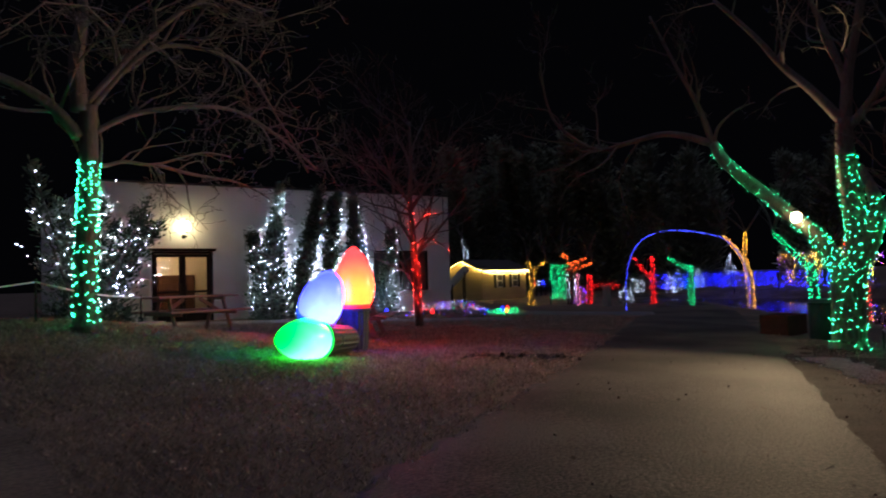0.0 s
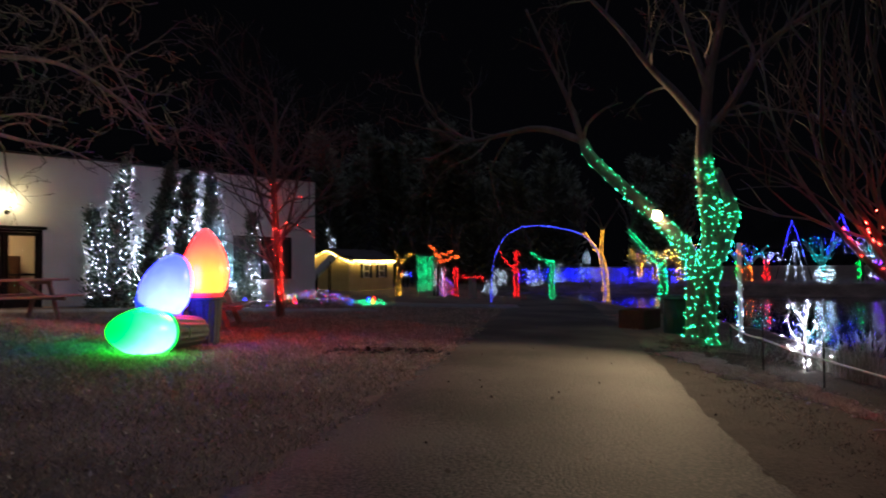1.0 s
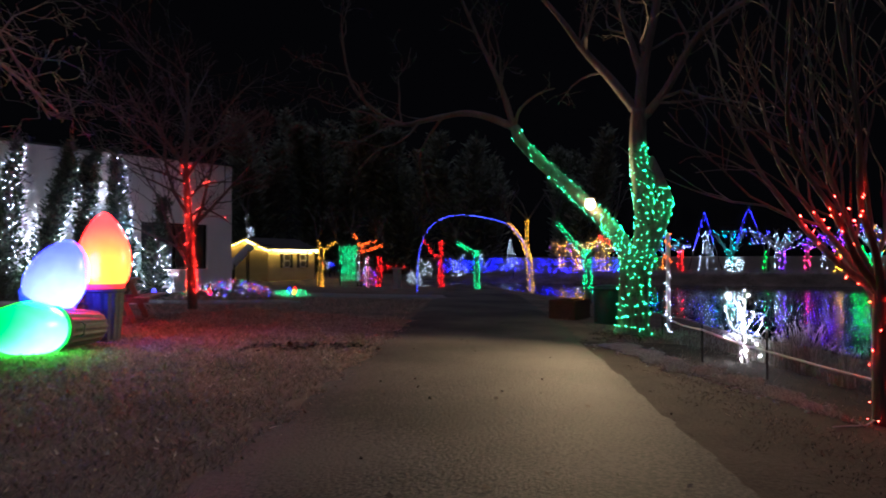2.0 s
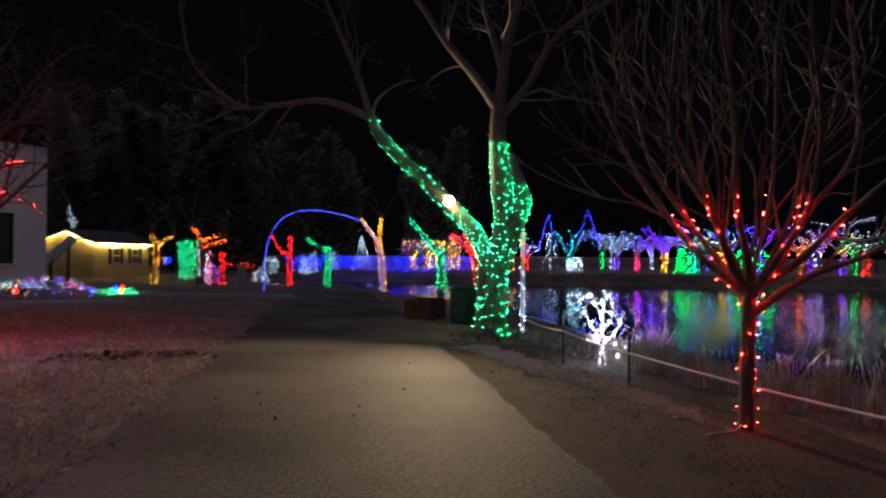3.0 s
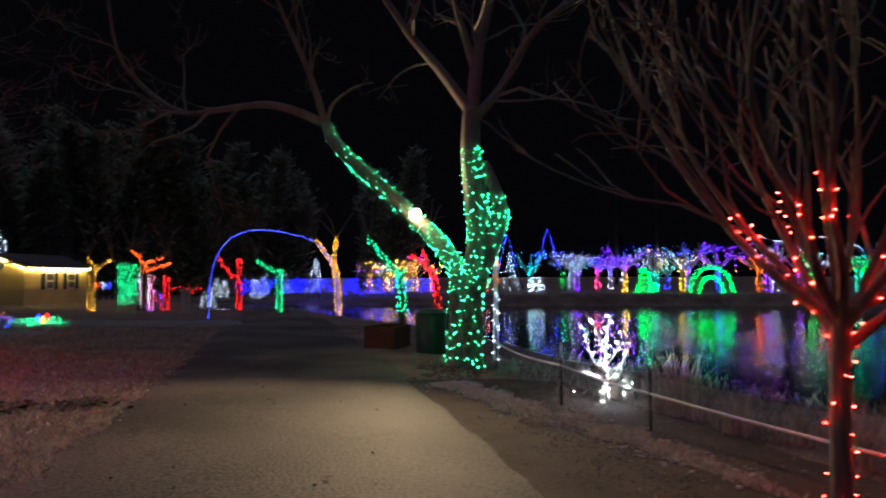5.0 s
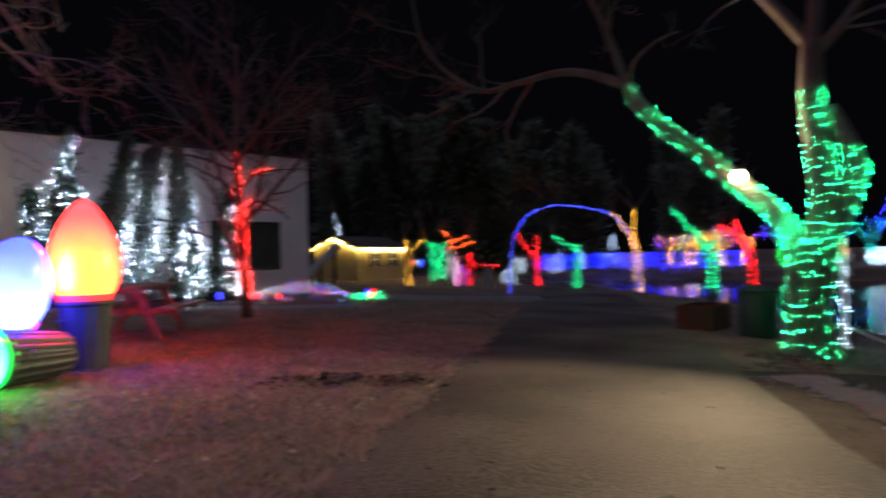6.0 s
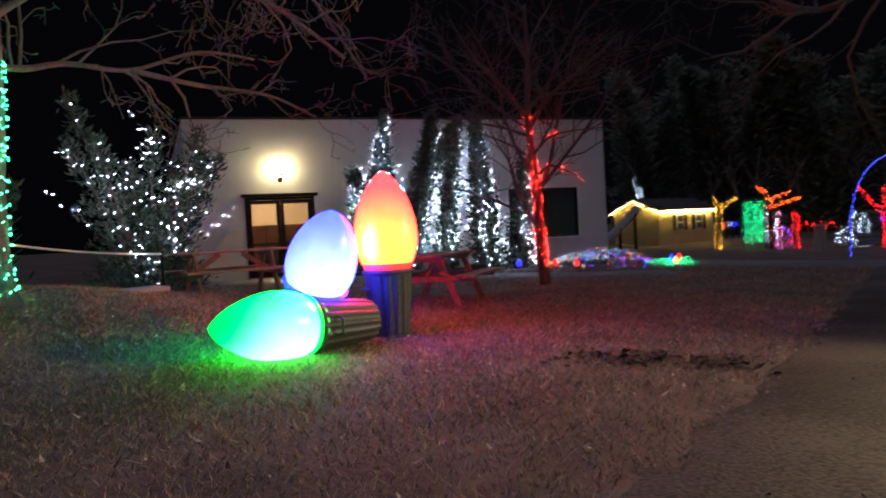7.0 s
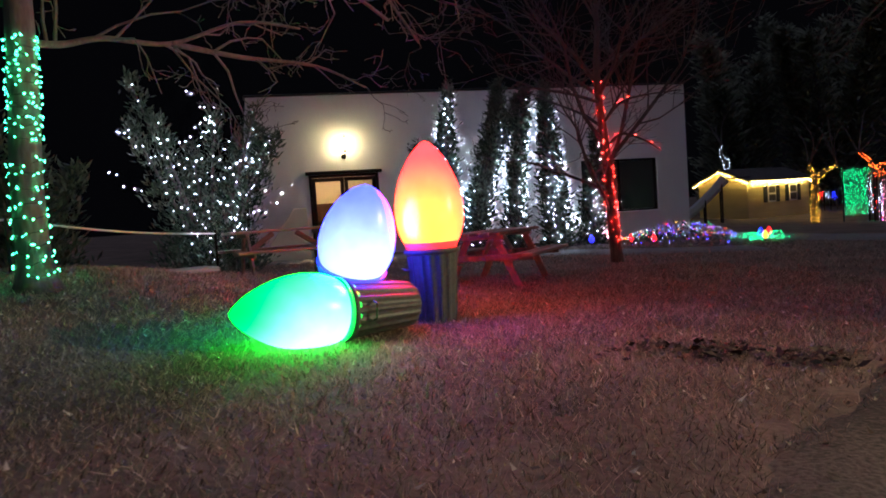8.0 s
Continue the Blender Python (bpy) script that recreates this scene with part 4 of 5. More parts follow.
# a flat slab in the grass
part_slab = Geo().box((4.7, 12.6, ground_z(4.7, 12.6) + 0.03), (0.6, 0.5, 0.07), Matrix.Rotation(0.4, 3, "Z"), 0.015)
tagged(part("stepping_stone", part_slab, M_CONCRETE), "flat pale concrete slab lying in the grass", "stone slab")

# ---- flower bed with coloured lights at the corner of the building ----
random.seed(44)


def light_bed():
    bed = thing("light_bed", (16.2, 17.6, ground_z(16.2, 17.6)), "low shrubs covered in many-coloured lights", "flower bed")
    leaves = Geo()
    spots = []
    for k in range(900):
        u, v = random.random(), random.gauss(0, 0.33)
        x, y = 14.7 + 2.2 * u + 0.9 * v, 18.1 - 1.5 * u + 0.9 * v
        h = max(0.02, (0.16 + 0.42 * math.sin(math.pi * min(1, u * 0.95)) ** 1.0) * max(0.1, 1 - abs(v) * 1.2) * random.uniform(0.5, 1))
        spots.append(Vector((x, y, ground_z(x, y) + h)))
    for p in spots:
        d = Vector((random.gauss(0, 0.5), random.gauss(0, 0.5), 1)).normalized() * 0.13
        s = d.orthogonal().normalized() * 0.025
        leaves.add([tuple(p - d), tuple(p - s), tuple(p + d * 0.5), tuple(p + s)], [(0, 1, 2, 3)])
    stuff(part("shrubs", leaves, M_NEEDLE, bed))
    for mat, share, col in ((F_RED, 0.10, "red"), (F_BLUE, 0.15, "blue"), (F_WHITE, 0.13, "white"), (F_GREEN, 0.10, "green"), (F_YELLOW, 0.06, "yellow"), (F_PURPLE, 0.08, "purple")):
        pick = random.sample(spots, int(len(spots) * share * 0.95))
        stuff(part("light_string", Geo().bulbs([p + Vector((0, -0.05, 0.05)) for p in pick], 0.0052), mat, bed, col + " string lights"))
    patch = [Vector((16.9 + 1.1 * random.random(), 16.4 - 0.6 * random.random() + 0.3 * random.random(), 0)) for _ in range(150)]
    stuff(part("light_string", Geo().bulbs([(p.x, p.y, ground_z(p.x, p.y) + random.uniform(0.03, 0.24)) for p in patch], 0.0065), F_GREEN, bed, "green net lights"))


light_bed()
STAKE = {"blue": glow("blue_stake_bulb", BLUE, 1.6), "red": glow("red_stake_bulb", RED, 1.6), "yellow": glow("yellow_stake_bulb", YELLOW, 1.2)}
for mx, my, mat, lab in ((18.3, 17.3, F_BLUE, "blue"), (18.75, 17.5, F_RED, "red"), (14.1, 18.6, F_BLUE, "blue"), (14.9, 18.0, F_RED, "red"), (15.3, 17.6, F_RED, "red"), (17.35, 16.1, F_YELLOW, "yellow")):
    mat = STAKE[lab]
    mz = ground_z(mx, my)
    ob = thing("path_light", (mx, my, mz), "glowing " + lab + " bulb on a ground stake", "path light", "ground stake bulbs")
    part("stake", Geo().tube([(mx, my, mz - 0.05), (mx, my, mz + 0.1)], 0.012), M_POST, ob)
    part("bulb", Geo().lathe([(0.03, 0.08), (0.065, 0.12), (0.07, 0.17), (0.04, 0.24), (0.01, 0.28)], (mx, my, mz), None, 14), mat, ob, shade=True)

# ---- yellow house and slide ----
def cottage():
    fx = Vector((5.9, 1.3, 0)).normalized()
    fy = Vector((-fx.y, fx.x, 0))
    o = Vector((34.5, 36.3, -0.62))
    L, W, H, R = 6.0, 3.5, 2.4, 3.1
    turn = Matrix(((fx.x, fy.x, 0), (fx.y, fy.y, 0), (0, 0, 1)))
    at = lambda x, y, z: tuple(o + fx * x + fy * y + Vector((0, 0, z)))
    house = thing("cottage", o, "small pale yellow clapboard cottage edged with warm lights", "cottage")
    g = Geo()
    g.add([at(0, 0, -0.2), at(L, 0, -0.2), at(L, 0, H), at(0, 0, H), at(0, W, -0.2), at(L, W, -0.2), at(L, W, H), at(0, W, H), at(0, W / 2, R), at(L, W / 2, R)],
          [(0, 1, 2, 3), (5, 4, 7, 6), (4, 0, 3, 8, 7), (1, 5, 6, 9, 2)])
    wall = part("wall", g, M_SIDING, house)
    z = 0.0
    while z < H - 0.1:
        part("board", Geo().box(at(L / 2, -0.02, z + 0.08), (L, 0.03, 0.135), turn @ Matrix.Rotation(0.09, 3, "X")), M_SIDING, wall)
        part("board", Geo().box(at(-0.02, W / 2, z + 0.08), (0.03, W, 0.135), turn @ Matrix.Rotation(-0.09, 3, "Y")), M_SIDING, wall)
        z += 0.15
    roof = Geo()
    for s in (0, 1):
        y0, y1 = (-0.25, W / 2) if s == 0 else (W + 0.25, W / 2)
        z0 = H - 0.1
        roof.add([at(-0.25, y0, z0), at(L + 0.25, y0, z0), at(L + 0.25, y1, R + 0.03), at(-0.25, y1, R + 0.03), at(-0.25, y0, z0 + 0.1), at(L + 0.25, y0, z0 + 0.1), at(L + 0.25, y1, R + 0.13), at(-0.25, y1, R + 0.13)],
                 [(0, 1, 2, 3), (4, 5, 6, 7), (0, 1, 5, 4), (1, 2, 6, 5), (3, 0, 4, 7)])
    part("roof", roof, M_ROOF, house)
    for wx in (2.2, 4.3):
        win = part("window", Geo().box(at(wx, -0.06, 1.55), (0.78, 0.06, 1.02), turn, 0.01), M_WHITE, house, "white window frame")
        for zz in (1.31, 1.79):
            part("pane", Geo().box(at(wx, -0.095, zz), (0.62, 0.012, 0.4), turn), M_GLASS, win)
        for s in (-1, 1):
            part("shutter", Geo().box(at(wx + s * 0.6, -0.06, 1.55), (0.34, 0.05, 1.05), turn, 0.01), M_SHUTTER, house)
    pts = [at(L * i / 70, -0.3, H - 0.06 - 0.28 * random.random() ** 2) for i in range(71) for _ in range(2)]
    pts += [at(-0.3, -0.25 + (W / 2 + 0.25) * i / 24, H - 0.1 + (R - H + 0.1) * i / 24 - 0.1 * random.random()) for i in range(25) for _ in range(2)]
    pts += [at(-0.3, W + 0.25 - (W / 2 + 0.25) * i / 24, H - 0.1 + (R - H + 0.1) * i / 24 - 0.1 * random.random()) for i in range(25)]
    stuff(part("light_string", Geo().bulbs(pts, 0.0145), glow("warm_eave_bulbs", (1.0, 0.66, 0.16), 75), house, "warm yellow eave lights"))


cottage()


def slide():
    top, bot = Vector((30.6, 33.4, 1.85)), Vector((28.7, 34.6, ground_z(28.7, 34.6) + 0.15))
    ob = thing("slide", (29.6, 34.0, ground_z(29.6, 34.0)), "pale grey plastic playground slide", "slide")
    d = (bot - top).normalized()
    s = d.cross(Vector((0, 0, 1))).normalized()
    u = s.cross(d)
    g = Geo()
    prof = [(-0.42, 0.3), (-0.4, 0.05), (-0.25, -0.08), (0, -0.12), (0.25, -0.08), (0.4, 0.05), (0.42, 0.3)]
    prof = prof + [(a * 1.07, b - 0.05) for a, b in prof[::-1]]
    n = len(prof)
    for k in range(7):
        c = top.lerp(bot, k / 6) + Vector((0, 0, -0.12 * math.sin(math.pi * k / 6)))
        g.v += [tuple(c + s * a + u * b) for a, b in prof]
    g.f = [(i * n + j, i * n + (j + 1) % n, (i + 1) * n + (j + 1) % n, (i + 1) * n + j) for i in range(6) for j in range(n)]
    part("chute", g, M_SLIDE, ob)
    for k in (0.12, 0.5):
        c = top.lerp(bot, k)
        for w in (-0.4, 0.4):
            q = c + s * w
            part("post", Geo().tube([(q.x, q.y, ground_z(q.x, q.y) - 0.1), tuple(q)], 0.05), M_POST, ob)
    part("platform", Geo().box(tuple(top - d * 0.3 + Vector((0.3, -0.2, -0.15))), (0.9, 0.9, 0.08), bevel=0.01), M_SHUTTER, ob)


slide()


# ---- wrapped trees and displays in the distance ----
def far_tree(place, limbs_in, material, label, size=0.0110, gap=0.13, pitch=0.13, bare=0.0, r0=0.2, twig=True):
    """A bare tree whose trunk and limbs are wrapped in lights."""
    x, y = place
    z = ground_z(x, y) - 0.04
    lims = [([(x, y, z)] + limbs_in[0][1:], r0, r0 * 0.7)] + [(l, r0 * 0.55, r0 * 0.3) for l in limbs_in[1:]]
    if twig:
        tops = [l[0][-1] for l in lims[1:]] or [lims[0][0][-1]]
        for t in tops:
            for k in range(3):
                e = Vector(t) + Vector((random.gauss(0, 0.7), random.gauss(0, 0.7), random.uniform(1.2, 2.4)))
                lims.append(([tuple(t), tuple((Vector(t) + e) / 2 + Vector((random.gauss(0, 0.15), random.gauss(0, 0.15), 0.1))), tuple(e)], r0 * 0.25, 0.015))
    n = len(limbs_in)
    tree, lines = bare_tree((x, y, z), label, lims, depth=2 if twig else 0, per=(1.5, 2.0), skip=n if twig else 99)
    string_lights(tree, [wound(l, r, bare if i == 0 else 0, 1, gap, pitch, off=0.03) for i, (l, r) in enumerate(lines[:n])], size, material, "string lights", wire=False)
    return tree


random.seed(61)
far_tree((32.0, 14.9), [[(0, 0, 0), (32.05, 15.0, 0.8), (32.02, 15.2, 1.75)], [(32.02, 15.2, 1.7), (31.9, 15.6, 2.3), (31.7, 15.95, 2.85)], [(32.02, 15.2, 1.7), (32.1, 15.15, 2.4), (32.1, 15.1, 2.95)]], F_YELLOW, "bare forked tree wrapped in yellow lights", r0=0.15)
far_tree((32.5, 20.5), [[(0, 0, 0), (32.5, 20.5, 0.7), (32.5, 20.5, 2.05)], [(32.5, 20.5, 0.9), (32.2, 21.0, 1.5), (31.95, 21.3, 2.1)]], F_RED, "bare forked tree wrapped in red lights", r0=0.12)
far_tree((31.8, 17.85), [[(0, 0, 0), (31.8, 17.85, 0.5), (31.8, 17.85, 1.5)], [(31.8, 17.85, 1.3), (31.5, 18.3, 1.6), (31.25, 18.75, 1.9)]], F_GREEN, "bare leaning tree wrapped in green lights", r0=0.14)
far_tree((24.85, 9.2), [[(0, 0, 0), (24.87, 9.2, 0.3), (24.85, 9.25, 1.35)], [(24.85, 9.25, 1.15), (24.7, 9.6, 1.6), (24.45, 10.25, 2.4)]], F_GREEN, "bare tree with green lights on its fork", r0=0.15, bare=0.3, size=0.012)
far_tree((32.9, 10.35), [[(0, 0, 0), (32.85, 10.5, 0.6), (32.75, 10.8, 1.6)], [(32.75, 10.8, 1.5), (32.7, 10.95, 2.0), (32.67, 11.1, 2.35)], [(32.75, 10.8, 1.4), (32.7, 11.3, 1.9), (32.7, 11.7, 2.1)]], F_RED, "bare leaning tree wrapped in red lights", r0=0.15)
far_tree((31.3, 28.3), [[(0, 0, 0), (31.35, 28.3, 0.5), (31.4, 28.25, 1.75)], [(31.4, 28.25, 1.5), (31.7, 27.9, 1.85), (32.0, 27.6, 2.05)], [(31.4, 28.25, 1.6), (31.3, 28.4, 1.9), (31.25, 28.5, 2.1)]], F_YELLOW, "bare tree wrapped in yellow lights", r0=0.17, gap=0.14, pitch=0.2)
far_tree((33.7, 27.3), [[(0, 0, 0), (33.7, 27.3, 0.8), (33.7, 27.2, 1.9)], [(33.7, 27.2, 1.8), (33.6, 27.4, 2.3), (33.4, 27.7, 2.6)], [(33.7, 27.2, 1.8), (34.0, 26.9, 2.0), (34.4, 26.5, 2.2)], [(33.7, 27.2, 1.5), (34.2, 26.6, 1.7), (34.7, 26.2, 1.9)]], F_ORANGE, "bare tree with orange-red lights on its limbs", r0=0.13, bare=0.97, size=0.014)
far_tree((32.45, 25.6), [[(0, 0, 0), (32.45, 25.6, 0.3), (32.45, 25.6, 1.2)]], F_PINK, "slim trunk wrapped in pink and white lights", r0=0.08, twig=False)
far_tree((34.4, 26.3), [[(0, 0, 0), (34.4, 26.3, 0.4), (34.4, 26.3, 1.2)]], F_RED, "slim trunk wrapped in red lights", r0=0.15, twig=False)
far_tree((35.6, 39.3), [[(0, 0, 0), (35.6, 39.3, 2.0), (35.6, 39.3, 3.4)], [(35.6, 39.3, 3.0), (35.4, 39.5, 3.7), (35.4, 39.5, 4.3)]], F_WHITE, "tall tree wrapped in white lights behind the cottage", r0=0.2, gap=0.16, pitch=0.22)


def light_curtain(a, b, z0, z1, gap, material, label, name="light_curtain", size=0.0125, drop=0.12, posts=6):
    """Lights hung in rows from a rail between posts."""
    a, b = Vector(a), Vector(b)
    ob = thing(name, (a.x, a.y, ground_z(a.x, a.y)), label, "light curtain")
    n = int((b - a).length / gap)
    pts = []
    for i in range(n):
        p = a.lerp(b, i / n)
        zz = z1 - random.uniform(0, 0.1)
        while zz > z0 + random.uniform(0, 0.25):
            if posts == 2 or random.random() < 0.7:
                pts.append((p.x + random.gauss(0, 0.04), p.y + random.gauss(0, 0.04), zz))
            zz -= drop
    stuff(part("light_string", Geo().bulbs(pts, size), material, ob))
    for i in range(posts):
        p = a.lerp(b, i / (posts - 1))
        part("post", Geo().tube([(p.x, p.y, ground_z(p.x, p.y) - 0.05), (p.x, p.y, z1)], 0.035), M_POST, ob)
    part("rail", Geo().tube([(a.x, a.y, z1), (b.x, b.y, z1)], 0.02), M_POST, ob)
    return ob


light_curtain((40.8, 26.2), (46.3, 14.6), -0.05, 1.06, 0.085, glow("curtain_blue_bulbs", (0.012, 0.013, 1.0), 20), "long curtain of dense blue lights on a rail", size=0.0105)
light_curtain((32.9, 28.17), (33.75, 27.2), -0.4, 1.9, 0.07, F_GREEN, "hanging curtain of green lights", drop=0.085, posts=2, size=0.0095)
light_curtain((33.6, 27.35), (33.75, 27.1), -0.4, 1.6, 0.09, F_RED, "narrow curtain of red lights", posts=2)
light_curtain((33.0, 26.9), (33.1, 26.7), -0.45, 1.5, 0.09, F_WHITE, "narrow curtain of white lights", posts=2)
light_curtain((32.75, 26.1), (32.6, 25.8), -0.5, 1.2, 0.1, F_WHITE, "narrow curtain of white lights", posts=2)

light_curtain((42.0, 32.3), (42.0, 29.6), 0.05, 0.55, 0.09, F_RED, "low curtain of red lights", posts=3, size=0.0105)
for x, mat, col in ((41.5, F_RED, "red"), (42.05, F_WHITE, "white"), (42.6, F_BLUE, "blue")):
    light_curtain((x, 38.0), (x + 0.5, 38.0), 0.2, 0.85, 0.08, mat, "small panel of " + col + " lights", posts=2, size=0.0115)


def light_arch():
    a, b = Vector((23.9, 16.0, ground_z(23.9, 16.0))), Vector((31.2, 14.6, ground_z(31.2, 14.6)))
    ob = thing("light_arch", (27.5, 15.3, ground_z(27.5, 15.3)), "wide arch over the road edged with blue lights", "arch")
    line = []
    for i in range(41):
        t = math.pi * i / 40
        c, s = math.cos(t), math.sin(t)
        u = 0.5 - 0.5 * (abs(c) ** 0.72) * (1 if c > 0 else -1)
        p = a.lerp(b, u)
        line.append(Vector((p.x, p.y, p.z + 3.35 * s ** 0.62)))
    part("frame", Geo().tube(line, 0.028, 6), M_POST, ob)
    dots = []
    for p, q in zip(line, line[1:]):
        k = max(1, round((q - p).length / 0.105))
        dots += [p.lerp(q, i / k) + Vector((random.gauss(0, 0.012), -0.03, random.gauss(0, 0.012))) for i in range(k)]
    stuff(part("light_string", Geo().bulbs(dots, 0.0145), glow("arch_blue_bulbs", (0.06, 0.08, 1.0), 5), ob, "blue string lights"))


light_arch()


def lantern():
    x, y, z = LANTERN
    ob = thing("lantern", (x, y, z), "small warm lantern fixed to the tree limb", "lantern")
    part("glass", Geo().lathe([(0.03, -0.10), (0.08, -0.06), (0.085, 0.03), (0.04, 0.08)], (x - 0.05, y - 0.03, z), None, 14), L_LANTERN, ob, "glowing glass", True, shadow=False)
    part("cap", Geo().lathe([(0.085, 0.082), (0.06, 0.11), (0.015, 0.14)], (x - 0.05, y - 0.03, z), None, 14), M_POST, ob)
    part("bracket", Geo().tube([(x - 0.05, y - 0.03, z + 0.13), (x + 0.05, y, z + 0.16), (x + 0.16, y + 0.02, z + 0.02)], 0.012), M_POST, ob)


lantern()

# ---- rope fence, bin and planter by the lake ----
ROPE = [(3.6, -3.1, 0.32), (5.6, -1.7, 0.30), (9.75, 1.42, 0.17), (10.67, 2.26, 0.26), (13.9, 3.62, 0.14)]


def rope_fence():
    ob = thing("rope_fence", (9.7, 1.5, ground_z(9.7, 1.5)), "low pale rope fence on thin dark posts along the bank", "fence")
    for x, y, z in ROPE:
        part("post", Geo().tube([(x, y, ground_z(x, y) - 0.1), (x, y, z + 0.2), (x, y, z + 0.22)], [0.012, 0.012, 0.005], 7), M_POST, ob)
    tops = [Vector(p) for p in ROPE]
    for a, b in zip(tops, tops[1:]):
        sag = 0.012 * (b - a).length
        part("rope", Geo().tube([a.lerp(b, i / 10) - Vector((0, 0, sag * math.sin(math.pi * i / 10))) for i in range(11)], 0.011, 6), M_ROPE, ob)


rope_fence()


cord = Geo().tube([(7.72, 0.72, ground_z(7.72, 0.72) + 0.03), (7.84, 0.66, ground_z(7.84, 0.66) + 0.02), (7.98, 0.52, ground_z(7.98, 0.52) + 0.02), (8.06, 0.47, ground_z(8.06, 0.47) + 0.05)], 0.005, 6)
tagged(part("extension_cord", cord, M_ROPE), "short pale extension cord lying at the tree's foot", "cord")


def wrapped_pole():
    x, y = 16.3, 4.15
    z = ground_z(x, y)
    ob = thing("light_pole", (x, y, z), "slim pole wound with white lights", "pole")
    line = [Vector((x, y, z - 0.05 + 2.1 * i / 10)) for i in range(11)]
    part("pole", Geo().tube(line, 0.04, 8), M_WHITE, ob)
    pts = wound(line, [0.04] * 11, 0, 1, 0.3, 0.075)
    lo = [p for p in pts if p.z < 1.0]
    stuff(part("light_string", Geo().bulbs(lo, 0.009), F_WHITE, ob, "white string lights"))
    stuff(part("light_string", Geo().bulbs([p for p in pts if p.z >= 1.0], 0.009), F_ORANGE, ob, "orange string lights"))


wrapped_pole()
nx, ny = 15.6, 5.2
nz = ground_z(nx, ny)
litter_bin = thing("litter_bin", (nx, ny, nz), "dark green round litter bin beside the tree", "litter bin")
part("body", Geo().lathe([(0.27, 0), (0.28, 0.02), (0.29, 0.7), (0.27, 0.72)], (nx, ny, nz), None, 28), M_BIN, litter_bin, shade=True)
part("lid", Geo().lathe([(0.30, 0.70), (0.31, 0.74), (0.22, 0.80), (0.1, 0.82)], (nx, ny, nz), None, 28), M_BIN, litter_bin)
qx, qy = 16.0, 6.2
planter = thing("planter", (qx, qy, ground_z(qx, qy)), "low dark brown wooden planter box", "planter")
for sx2, sy2, w, d3 in ((0, -0.28, 0.9, 0.04), (0, 0.28, 0.9, 0.04), (-0.43, 0, 0.04, 0.52), (0.43, 0, 0.04, 0.52)):
    part("board", Geo().box((qx + sx2, qy + sy2, ground_z(qx, qy) + 0.21), (w, d3, 0.42), bevel=0.008), M_PLANTER, planter)
part("soil", Geo().box((qx, qy, ground_z(qx, qy) + 0.18), (0.82, 0.52, 0.34)), M_LITTER, planter)

wz = ground_z(27.5, 19.7)
tagged(part("gate_post", Geo().box((27.5, 19.7, wz + 0.45), (0.3, 0.3, 0.95), bevel=0.03).box((27.5, 19.7, wz + 0.95), (0.38, 0.38, 0.07), bevel=0.02), M_CONCRETE), "short pale concrete gate post", "post")

# small displays behind the arch: white figures, golden and red shrubs
random.seed(75)
for x, y, w, h, mat, lab in ((36.5, 14.2, 0.5, 0.9, F_WHITE, "small upright frame outlined in white lights"), (37.3, 13.1, 0.4, 0.7, F_WHITE, "small upright frame outlined in white lights"), 
                             
                             
                             (47.5, 29.1, 0.35, 1.5, F_WHITE, "small frame covered in white lights"), (47.5, 28.4, 0.35, 1.7, F_WHITE, "small frame covered in white lights"), (47.5, 26.6, 0.35, 1.5, F_WHITE, "small frame covered in white lights"), (47.5, 32.4, 0.35, 1.4, F_WHITE, "small frame covered in white lights"), (47.5, 31.8, 0.35, 1.3, F_WHITE, "small frame covered in white lights"),
                             (36.2, 25.0, 0.5, 0.9, F_WHITE, "small shrub covered in white lights"), (35.0, 27.6, 0.6, 1.2, F_PURPLE, "small shrub covered in purple lights"), (36.0, 28.6, 0.6, 1.0, F_RED, "small shrub covered in red lights")):
    z = ground_z(x, y)
    ob = thing("lit_shrub", (x, y, z), lab, "shrub", "lit shrubs beyond the arch")
    leaves, pts = Geo(), []
    for _ in range(170):
        a, u = random.uniform(0, 6.28), random.random()
        r = w * math.sqrt(1 - u * u) * random.uniform(0.6, 1.0)
        p = Vector((x + r * math.cos(a), y + r * math.sin(a), z + h * u * random.uniform(0.8, 1.1)))
        d = Vector((math.cos(a) * 0.6, math.sin(a) * 0.6, random.uniform(0.3, 1))).normalized() * 0.16
        s = d.orthogonal().normalized() * 0.04
        leaves.add([tuple(p - d), tuple(p - s), tuple(p + d), tuple(p + s)], [(0, 1, 2, 3)])
        if random.random() < 0.5:
            pts.append(p + Vector((math.cos(a), math.sin(a), 0.4)) * 0.06)
    stuff(part("leaves", leaves, M_DARKLEAF, ob))
    stuff(part("light_string", Geo().bulbs(pts, 0.011), mat, ob))

# far-shore displays
random.seed(71)


def cone_tree(x, y, h, r, material, label):
    z = ground_z(x, y)
    ob = thing("light_cone", (x, y, z), label, "light tree", "light trees on the far shore")
    part("pole", Geo().tube([(x, y, z), (x, y, z + h)], 0.04), M_POST, ob)
    pts = []
    for k in range(4):
        a = math.pi * k / 2 + 0.2
        for i in range(int(h / 0.11)):
            u = i * 0.11 / h
            pts.append((x + r * (1 - u) * math.cos(a), y + r * (1 - u) * math.sin(a), z + h * u))
    stuff(part("light_string", Geo().bulbs(pts, 0.0095), material, ob))


